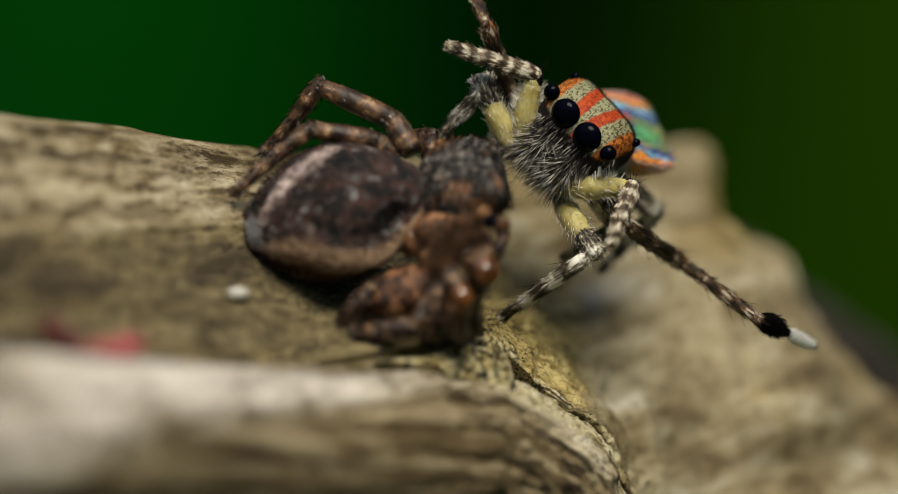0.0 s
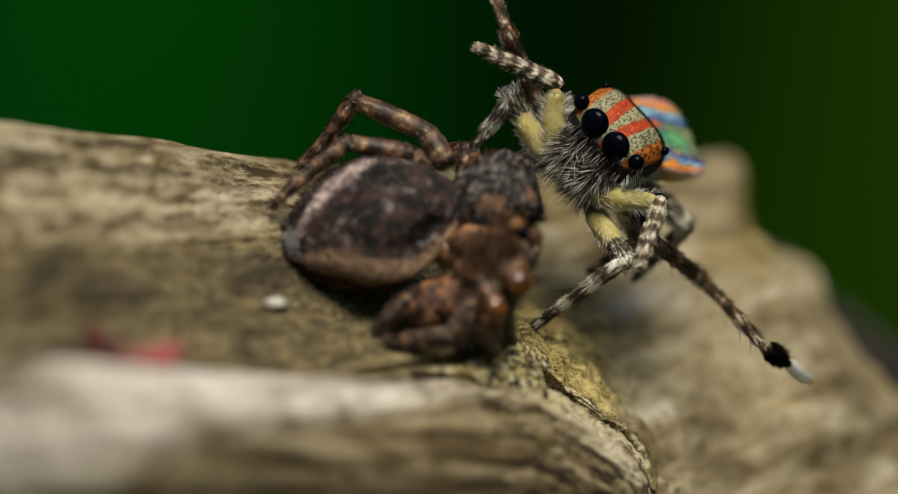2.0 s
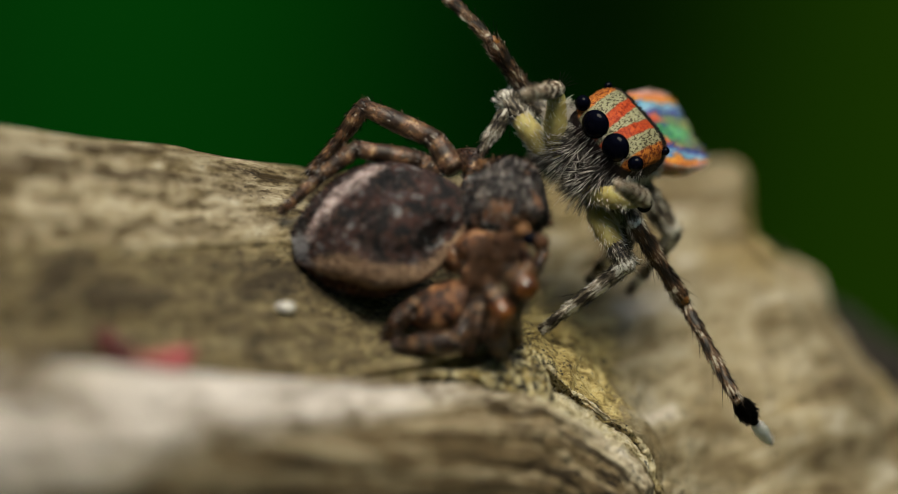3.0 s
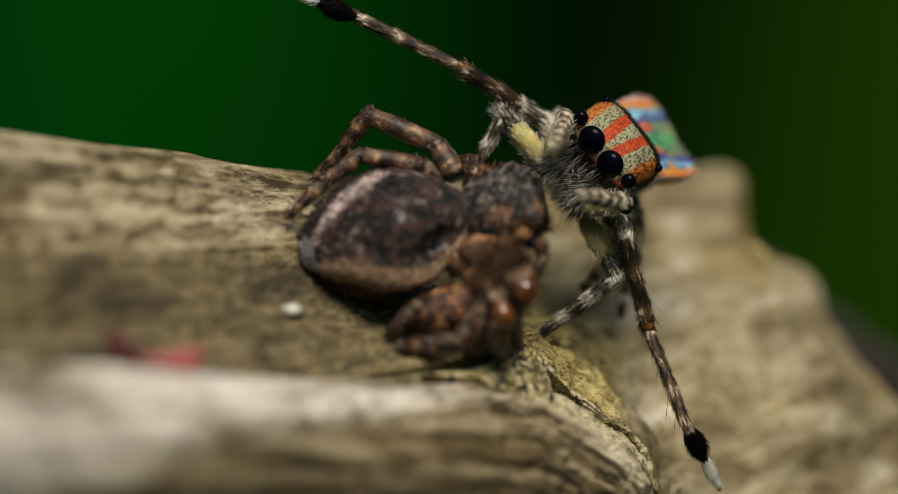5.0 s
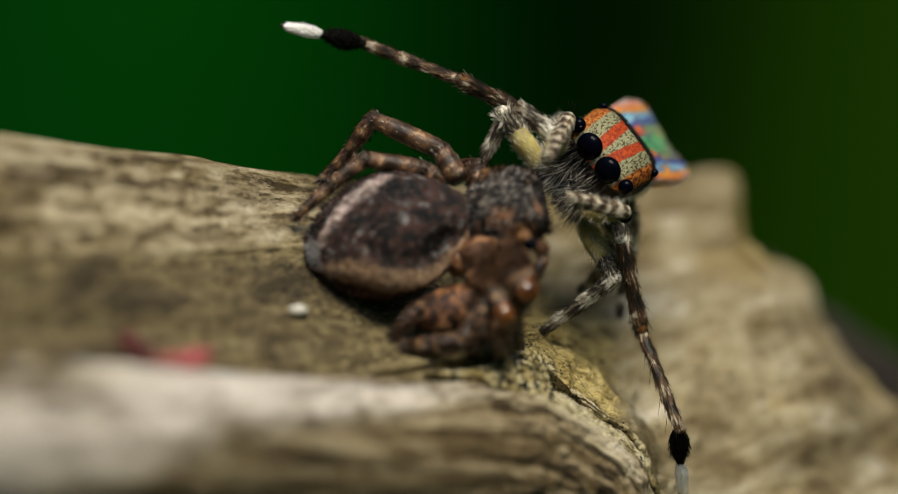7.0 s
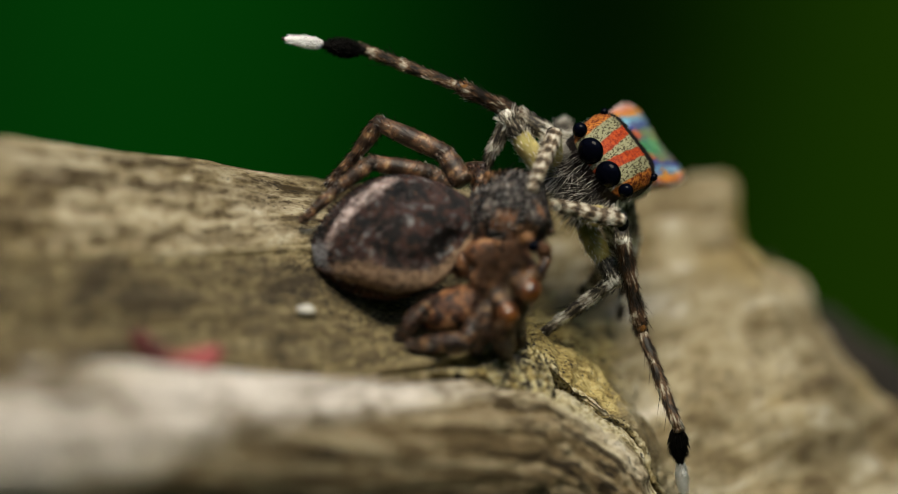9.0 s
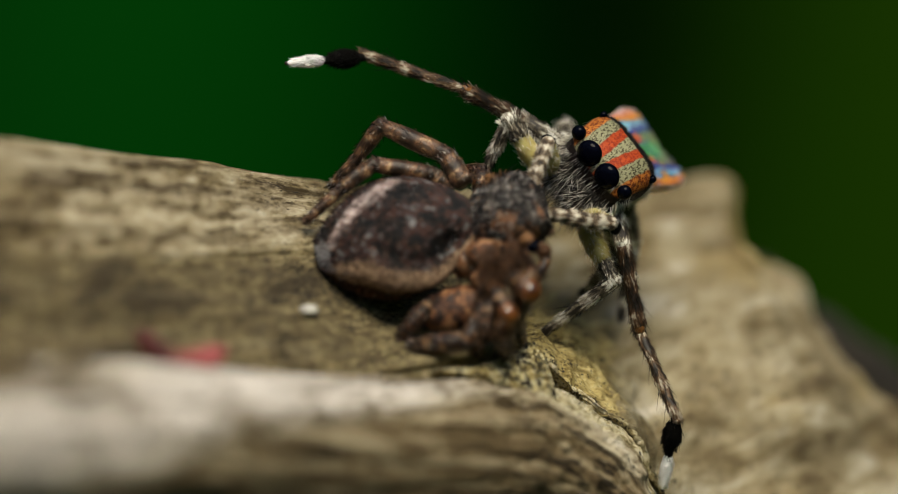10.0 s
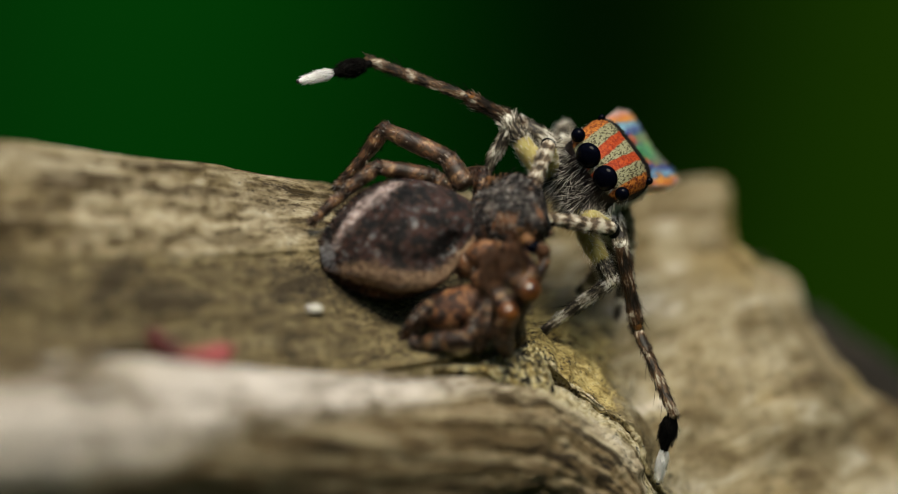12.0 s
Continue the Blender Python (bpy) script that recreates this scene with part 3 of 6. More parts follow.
def walking_leg(key, lengths, seed, yellow=True, hair=440):
    f = limb_part("femur", male, YELLOW if yellow else LEG, FEMUR, lengths[0] * (0.72 if yellow else 1.0), 12, seed, 170 if yellow else hair, PALE_HAIR if yellow else LEG, 0.15, 0.6, 0.006,
                  label="pale yellow femur" if yellow else "")
    if yellow:
        cap = Geo().tube([(0, 0, lengths[0] * q) for q in (0.68, 0.76, 0.86, 0.95, 1.0)], [0.165, 0.185, 0.17, 0.165, 0.14], 12)
        cap.ball((0, 0, lengths[0]), (0.15,) * 3, 8, 12)
        cap = part("patella", cap, LEG, f, "grey scaly knee")
        rnd = random.Random(seed + 5)

        def where(r):
            z, a = r.uniform(0.62, 1.06), r.uniform(0, 2 * math.pi)
            o = Vector((math.cos(a), math.sin(a), 0))
            return o * 0.15 + Vector((0, 0, z * lengths[0])), o * 0.45 + Vector((0, 0, 0.6))

        cap_hair = hairs(Geo(), 200, where, 0.16, 0.010, rnd)
        part("knee_hair", cap_hair, LEG, f, kind="stuff")
    t = limb_part("tibia", male, LEG, TIBIA, lengths[1], 12, seed + 1, hair, LEG, 0.15, 0.82, 0.0085, 6)
    s = limb_part("tarsus", male, LEG, TARSUS, lengths[2], 10, seed + 2, hair // 3, LEG, 0.11, 0.78, 0.010)
    g = Geo()
    for a in (-1, 1):
        g.spike((0.02 * a, 0, lengths[2]), (0.05 * a, 0.03, lengths[2] + 0.07), 0.012)
    part("claw", g, CLAW, s)
    limb[key] = (f, t, s)


def display_leg(key, lengths, seed):
    f = limb_part("femur", male, LEG, [(0, 0.12), (0.3, 0.17), (0.8, 0.16), (1, 0.14)], lengths[0], 12, seed, 360, LEG, 0.15, 0.80, 0.0085)
    t = limb_part("tibia", male, DARK_LEG, [(0, 0.13), (0.3, 0.145), (0.62, 0.115), (0.74, 0.14), (0.9, 0.15), (1, 0.085)], lengths[1], 12, seed + 1, 560, DARK_LEG, 0.15, 0.82, 0.0085, 14)
    m = limb_part("metatarsus", male, META, [(0, 0.075), (0.08, 0.095), (0.22, 0.10), (0.30, 0.08), (0.45, 0.10), (0.75, 0.095), (0.9, 0.10), (1, 0.075)], lengths[2] + 0.12, 12, seed + 2, 600, META, 0.15, 0.82, 0.0085, 11)
    part("joint", Geo().ball((0.04, 0.02, lengths[1] * 0.95), (0.098, 0.098, 0.12), 10, 14), AMBER, t, "amber joint")
    s = limb_part("tarsus", male, BLACK, [(0, 0.075), (0.45, 0.09), (0.55, 0.07), (0.90, 0.05), (1, 0.025)], lengths[3] * 0.95, 12, seed + 3, label="black tarsus with white brush tip")
    rnd = random.Random(seed)

    def brush(lo, hi, r0):
        def where(r):
            z, a = r.uniform(lo, hi), r.uniform(0, 2 * math.pi)
            out = Vector((math.cos(a), math.sin(a), 0))
            swell = 0.45 + 0.55 * math.sin(math.pi * min(1.0, (z - lo) / (hi - lo) * 0.85 + 0.15))
            return out * r0 * swell + Vector((0, 0, z * lengths[3])), out * 0.24 + Vector((0, 0, 0.9))
        return where

    part("tuft_core", Geo().ball((0, 0, 0.27 * lengths[3]), (0.15, 0.15, 0.19 * lengths[3]), 12, 16), BLACK, s)
    part("brush_core", Geo().ball((0, 0, 0.74 * lengths[3]), (0.088, 0.088, 0.22 * lengths[3]), 12, 16), WHITE, s, "white brush core")
    part("black_tuft", hairs(Geo(), 620, brush(0.09, 0.40, 0.145), 0.17, 0.009, rnd), BLACK, s, "dense black tuft", "stuff")
    part("white_brush", hairs(Geo(), 620, brush(0.50, 0.86, 0.080), 0.15, 0.0065, rnd), WHITE, s, "bright white brush", "stuff")
    part("foot_pad", Geo().ball((0, 0, 0.965 * lengths[3]), (0.04, 0.04, 0.03), 8, 12), CLAW, s, "dark foot pad")
    limb[key] = (f, t, m, s)


def palp(key, lengths, seed):
    f = limb_part("palp_femur", male, YELLOW, [(0, 0.15), (0.5, 0.21), (1, 0.15)], lengths[0] * 0.86, 12, seed, 190, PALE_HAIR, 0.17, 0.5, 0.006, label="pale yellow palp base")
    t = limb_part("palp_tip", male, PALP, [(0, 0.14), (0.15, 0.155), (0.35, 0.13), (0.5, 0.135), (0.8, 0.11), (1, 0.075)], lengths[1], 12, seed + 1, 800, PALP, 0.12, 0.78, 0.0085)
    g = Geo()
    for j in range(6):
        a = -0.6 + 0.24 * j
        g.spike((0.10 * math.cos(a), 0.10 * math.sin(a), -0.05), (0.34 * math.cos(a), 0.34 * math.sin(a), -0.15), 0.008)
    part("bristle", g, BLACK, t, kind="stuff")
    part("knee_spot", Geo().ball((-0.075, 0.0, -0.095), (0.14, 0.15, 0.11), 10, 16), BLACK, t, "black knee spot")
    limb[key] = (f, t)


male = tagged(new("male_spider"), "small male jumping spider with red-striped head and colourful abdomen", "spider")


def swing(turn, lift, roll):
    """Pose of the abdomen on its stalk: degrees to the left, up and about its length."""
    return Matrix.Translation(mm(0, -0.80, -0.46)) @ (Euler((radians(lift), 0, radians(turn))).to_matrix() @ Matrix.Rotation(radians(roll), 3, "Y")).to_4x4()


abdomen = keen_eye = None


def build_male_body():
    # head shield, lofted from back to front
    rows = []
    ys = np.linspace(-1.25, 0.84, 34)
    for y in ys:
        y = float(y)
        half = float(np.interp(y, [-1.25, -1.1, -0.7, -0.2, 0.0, 0.5, 0.72, 0.80, 0.84], [0.20, 0.42, 0.68, 0.82, 0.835, 0.775, 0.69, 0.55, 0.36]))
        top = float(np.interp(y, [-1.25, -1.0, -0.5, -0.1, 0.1, 0.5, 0.72, 0.80, 0.84], [-0.62, -0.32, 0.16, 0.375, 0.405, 0.315, 0.18, 0.08, -0.06]))
        low = float(np.interp(y, [-1.25, -1.0, 0.5, 0.84], [-0.72, -0.80, -0.72, -0.45]))
        row = []
        for j in range(36):
            a = 2 * math.pi * j / 36
            c, s = math.cos(a), math.sin(a)
            e = 0.55
            x = half * math.copysign(abs(c) ** e, c)
            zz = math.copysign(abs(s) ** (0.75 if s > 0 else 0.8), s)
            z = (top - low) * 0.55 * zz + (top * 0.45 + low * 0.55) if s > 0 else (top * 0.45 + low * 0.55) + (top - low) * 0.45 * zz
            row.append((x, y, z))
        rows.append(row)
    shield = part("head_shield", Geo().grid(rows), carapace_material(), male, "head shield striped red and cream")
    # short scales that break up the stripes
    g, rnd = Geo(), random.Random(4)
    for _ in range(2600):
        i, j = rnd.randrange(8, 33), rnd.randrange(1, 18)
        a, b = Vector(rows[i][j]), Vector(rows[min(i + 1, 33)][(j + 1) % 36])
        p = a.lerp(b, rnd.random())
        d = Vector((p.x * 0.25, -0.75 if p.y < 0.75 else 0.1, 0.45)).normalized()
        q = rnd.uniform(0.03, 0.06)
        g.spike(p - d * 0.006, p + d * q, 0.008)
    part("scale", g, shield.data.materials[0], shield, kind="stuff")
    # eyes
    for s in (-1, 1):
        part("front_middle_eye", Geo().ball((0.266 * s, 0.81, 0.0), (0.250, 0.17, 0.250), 28, 48), EYE, male, "large glossy black eye")
        focus_eye = part("front_side_eye", Geo().ball((0, 0, 0), (0.138, 0.125, 0.142), 20, 32), EYE, male, "small glossy black eye")
        focus_eye.location = mm(0.695 * s, 0.745, 0.048)
        part("rear_eye", Geo().ball((0.752 * s, -0.02, 0.235), (0.072, 0.08, 0.08), 12, 18), EYE, male, "small glossy black eye")
    # whiskers round the eyes and over the jaws
    g, rnd = Geo(), random.Random(9)
    for cx, cz, r, n in ((0.267, 0.0, 0.225, 20), (-0.267, 0.0, 0.225, 20), (0.695, 0.05, 0.135, 12), (-0.695, 0.05, 0.135, 12)):
        for _ in range(n):
            a = rnd.uniform(math.pi * 0.95, math.pi * 2.05)
            o = Vector((math.cos(a), 0, math.sin(a)))
            b = Vector((cx, 0.82 if abs(cx) < 0.4 else 0.70, cz)) + o * r
            d = (o * 0.5 + Vector((0, 0.6, -0.35))).normalized()
            g.spike(b, b + d * rnd.uniform(0.08, 0.20), 0.005, Vector((0, 0, -0.02)))
    for mat, n in ((DARK_HAIR, 120), (GREY_HAIR, 45), (PALE_HAIR, 26)):
        h = Geo()
        for _ in range(n):
            x, z = rnd.uniform(-0.66, 0.66), rnd.uniform(-0.52, -0.24)
            b = Vector((x, 0.80 - 0.25 * x * x, z))
            d = Vector((x * 0.3 + rnd.uniform(-.2, .2), 0.45, -0.75 + rnd.uniform(-.2, .3))).normalized()
            h.spike(b, b + d * rnd.uniform(0.18, 0.38), 0.0055, Vector((0, 0.02, -0.02)))
        part("face_hair", h, mat, male, "silvery hair below the eyes", "stuff")
    part("eye_fringe", g, GREY_HAIR, male, "pale fringe round the eyes", "stuff")
    for s in (-1, 1):
        jaw = part("jaw", Geo().ball((0.29 * s, 0.60, -0.82), (0.26, 0.24, 0.42), 14, 18), DARK_HAIR, male, "dark jaw under grey whiskers")
        for mat, n, ln, sd in ((GREY_HAIR, 120, 0.42, 1), (DARK_HAIR, 600, 0.34, 2), (PALE_HAIR, 120, 0.46, 3)):
            rnd = random.Random(sd * 31 + s)

            def where(r):
                a, th = r.uniform(-0.3, math.pi + 0.3), r.uniform(-0.95, 0.75)
                o = Vector((math.cos(a) * math.cos(th), math.sin(a) * math.cos(th), math.sin(th)))
                b = Vector((0.29 * s, 0.60, -0.82)) + Vector((o.x * 0.25, o.y * 0.23, o.z * 0.40))
                return b, o * 0.75 + Vector((0.05 * s, 0.18, -0.55))

            part("whisker", hairs(Geo(), n, where, ln, 0.0062, rnd), mat, jaw, kind="stuff")
    for s in (-1, 1):
        part("coxa", Geo().tube([(0.34 * s, 0.40, -0.82), (0.48 * s, 0.43, -1.05), (0.60 * s, 0.45, -1.27)], [0.17, 0.19, 0.17], 12), YELLOW, male, "pale yellow leg base")
        part("coxa", Geo().tube([(0.20 * s, 0.62, -0.75), (0.36 * s, 0.67, -0.90), (0.50 * s, 0.70, -1.0)], [0.15, 0.17, 0.16], 12), YELLOW, male, "pale yellow palp base")
    part("breast", Geo().ball((0, 0.0, -0.72), (0.52, 0.85, 0.28), 12, 20), DARK_HAIR, male, "dark underside between the legs")
    # fringe of pale hair along the side of the head
    g, rnd = Geo(), random.Random(12)
    for _ in range(300):
        s, y = rnd.choice((-1, 1)), rnd.uniform(-0.7, 0.7)
        b = Vector((0.72 * s, y, rnd.uniform(-0.45, -0.2)))
        d = Vector((s * 0.7, 0.3, -0.55)).normalized()
        g.spike(b, b + d * rnd.uniform(0.15, 0.28), 0.009)
    part("side_fringe", g, PALE_HAIR, male, "white fringe along the cheek", "stuff")
    # abdomen: flat shield with lifted side flaps
    rows = []
    for i in range(30):
        k = i / 29
        y = 0.30 - 1.56 * k
        half = float(np.interp(k, [0, 0.25, 0.6, 0.86, 0.95, 1], [0.50, 0.78, 0.90, 0.80, 0.62, 0.32]))
        th = float(np.interp(k, [0, 0.2, 0.5, 0.85, 1], [0.20, 0.46, 0.44, 0.22, 0.06]))
        row = []
        for j in range(40):
            a = 2 * math.pi * j / 40
            x = half * math.cos(a)
            z = th * math.sin(a) * (0.55 if math.sin(a) > 0 else 1.0) + 0.22 * (x / max(half, 0.01)) ** 4 * half
            row.append((x, y, z))
        rows.append(row)
    global abdomen, keen_eye
    keen_eye = focus_eye
    abdomen = ab = part("abdomen", Geo().grid(rows), abdomen_material(), male, "iridescent abdomen banded blue, green, orange and red")
    g, rnd = Geo(), random.Random(21)
    for _ in range(2200):
        i, j = rnd.randrange(0, 30), rnd.randrange(0, 40)
        p = Vector(rows[i][j]) + Vector((rnd.uniform(-.03, .03), rnd.uniform(-.03, .03), 0))
        d = Vector((p.x * 0.4, -0.8, 0.35 if j < 20 else -0.3)).normalized()
        g.spike(p, p + d * rnd.uniform(0.06, 0.12), 0.010)
    part("scale", g, ab.data.materials[0], ab, kind="stuff")
    g, rnd = Geo(), random.Random(23)
    for _ in range(260):
        i, j = rnd.randrange(3, 30), rnd.choice((38, 39, 0, 1, 19, 20, 21)) if rnd.random() < 0.8 else rnd.randrange(40)
        i = 29 if 2 < j < 18 else i
        p = Vector(rows[i][j])
        d = Vector((math.copysign(0.7, p.x), -0.7, rnd.uniform(-0.2, 0.5))).normalized()
        g.spike(p, p + d * rnd.uniform(0.05, 0.12), 0.006)
    part("edge_fringe", g, PALE_HAIR, ab, "pale translucent fringe of the flap", "stuff")


build_male_body()
walking_leg('leg1_l', (1.24, 1.70, 0.54), 100)
walking_leg('leg1_r', (1.2, 1, 0.45), 110)
display_leg('leg3_l', (1.18, 1.72, 1.84, 1.5), 120)
display_leg('leg3_r', (1.28, 1.5, 2.02, 1.68), 130)
palp('palp_l', (1.18, 1.25), 140)
palp('palp_r', (1.18, 1.5), 150)
walking_leg('leg2_l', (1.1, 1.05, 0.4), 160, False)
walking_leg('leg2_r', (1.3, 1.4, 0.5), 170, False)
walking_leg('leg4_l', (1.4, 1, 0.45), 180, False)
walking_leg('leg4_r', (1.3, 1.7, 0.7), 190, False)

# ---- the female spider ----
female = tagged(new("female_spider"), "larger mottled brown female jumping spider crouched on the branch", "spider")
F_AT = cf(0.358, 0.547, -1.6)
F_FWD = cd(0.95, 0.24, -0.10)
F_UP = cd(-0.12, 0.66, -0.74)
female.matrix_world = stand(tuple(F_AT), tuple(F_FWD), tuple(F_UP))
F_INV = stand(tuple(F_AT), tuple(F_FWD), tuple(F_UP)).inverted()


def fl(u, v, w):
    """A place seen at u, v, w in the female's own space (mm)."""
    return F_INV @ (cf(u, v, w) * 0.001) * 1000


def spot_at(x, y, w):
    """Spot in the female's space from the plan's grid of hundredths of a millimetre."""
    w -= 0.10
    k = 1 + w / 100
    return fl((x - 784) / 100 * k, (431 - y) / 100 * k, w)


def female_abdomen_material():
    k = Mat("mottled_brown_abdomen", 0.7, spec=0.2)

    def worn(name):
        a = k.t.nodes.new("ShaderNodeAttribute")
        a.attribute_name = name
        return a.outputs["Fac"]

    n = k.noise(2.2, 6, (1, 1, 1), 0.65, 0.4)
    fine = k.noise(11.0, 5, (1, 1, 1), 0.7)
    mid = k.noise(5.5, 4, (1, 1, 1), 0.6, 0.3, (3, 1, 7))
    back = k.ramp(k.math("ADD", k.math("MULTIPLY", n, 0.5), k.math("MULTIPLY", mid, 0.5)), [(0.40, (0.005, 0.005, 0.006)), (0.48, (0.016, 0.014, 0.014)), (0.53, (0.070, 0.027, 0.019)), (0.56, (0.034, 0.035, 0.040)), (0.64, (0.30, 0.29, 0.29))])
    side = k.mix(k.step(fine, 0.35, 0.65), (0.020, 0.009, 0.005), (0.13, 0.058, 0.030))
    fold = k.mix(k.step(k.math("ADD", k.math("MULTIPLY", fine, 0.6), k.math("MULTIPLY", n, 0.4)), 0.38, 0.62), (0.10, 0.055, 0.030), (0.38, 0.25, 0.155))
    rim = k.mix(k.step(fine, 0.35, 0.65), (0.40, 0.27, 0.24), (0.72, 0.60, 0.57))
    rag = k.math("MULTIPLY_ADD", n, 1.1, k.math("MULTIPLY_ADD", k.noise(4.5, 4, (1, 1, 1), 0.6, 0.3, (3, 1, 7)), 1.0, -1.10))
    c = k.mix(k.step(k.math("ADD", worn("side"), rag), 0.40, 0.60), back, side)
    c = k.mix(k.step(k.math("ADD", worn("fold"), rag), 0.30, 0.80), c, fold)
    c = k.mix(k.step(k.math("ADD", worn("rim"), rag), 0.35, 0.95), c, rim)
    c = k.mix(k.step(k.math("ADD", worn("tip"), rag), 0.40, 0.70), c, k.mix(fine, (0.10, 0.10, 0.11), (0.52, 0.51, 0.52)))
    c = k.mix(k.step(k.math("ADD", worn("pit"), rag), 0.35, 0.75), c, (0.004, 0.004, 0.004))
    c = k.mix(k.math("MULTIPLY", k.step(k.noise(14.0, 4, (1, 1, 1), 0.7), 0.52, 0.64), 0.6), c, (0.010, 0.008, 0.007))
    k.colour(c)
    return k.bump(k.math("ADD", fine, n), 0.06, 0.9).m


def female_leg_material(name, tint, share):
    k = Mat(name, 0.36, spec=0.4)
    n = k.noise(5.2, 6, (1, 1, 1), 0.78, 1.2)
    k.colour(k.ramp(n, [(0.44, (0.004, 0.002, 0.001)), (0.49, (0.040, 0.014, 0.004)), (0.54, (0.16, 0.058, 0.016)), (0.60, (0.50, 0.33, 0.17))]))
    a = k.t.nodes.new("ShaderNodeAttribute")
    a.attribute_name = "ring"
    c = k.b.inputs["Base Color"].links[0].from_socket
    k.colour(k.mix(k.math("MULTIPLY", k.step(k.math("MULTIPLY_ADD", n, 1.4, k.math("SUBTRACT", a.outputs["Fac"], 0.7)), 0.35, 0.75), 0.85), k.mix(share, c, tint), (0.008, 0.004, 0.002)))
    k.soft(0.08, (0.08, 0.03, 0.012))
    return k.bump(n, 0.03, 0.6).m


F_LEG = female_leg_material("translucent_brown_leg", (0.022, 0.008, 0.003), 0.2)
F_LEG_PALE = female_leg_material("pale_brown_leg", (0.22, 0.13, 0.08), 0.30)
F_KNEE = plain_material("glossy_amber_cuticle", (0.020, 0.006, 0.002), (0.20, 0.070, 0.018), 5.0, 0.07, 0.7, 0.02)
SLATE = plain_material("slate_grey_scales", (0.10, 0.10, 0.11), (0.46, 0.44, 0.42), 9.0, 0.5, 0.4)
RUST = plain_material("rusty_scales", (0.06, 0.022, 0.010), (0.30, 0.15, 0.085), 7.0, 0.5, 0.4)


def female_head_material():
    k = Mat("grey_brown_head_scales", 0.7, spec=0.2)
    n = k.noise(2.6, 5, (1, 1, 1), 0.62, 0.5)
    fine = k.noise(9.0, 5, (1, 1, 1), 0.7)
    spots = k.noise(1.7, 3, (1, 1, 1), 0.5, 0.3, (5, 2, 8))
    c = k.ramp(k.math("MULTIPLY_ADD", fine, 0.5, k.math("MULTIPLY", n, 0.5)), [(0.42, (0.006, 0.006, 0.007)), (0.50, (0.030, 0.026, 0.026)), (0.56, (0.13, 0.11, 0.10)), (0.72, (0.36, 0.32, 0.27))])
    c = k.mix(k.step(spots, 0.56, 0.64), c, k.mix(fine, (0.16, 0.06, 0.025), (0.38, 0.19, 0.10)))
    k.colour(c)
    return k.bump(fine, 0.05, 0.8).m


F_HEAD = female_head_material()
F_SOCKET = plain_material("orange_brown_scales", (0.04, 0.016, 0.006), (0.30, 0.14, 0.050), 5.0, 0.55, 0.3, 0.04)
BROWN_EYE = glassy("brown_eye_lens", (0.07, 0.035, 0.02))
F_HAIR = plain_material("brown_hairs", (0.025, 0.012, 0.006), (0.17, 0.095, 0.055), 4.0, 0.5)


def bell(x, c, w):
    return math.exp(-((x - c) / w) ** 2)


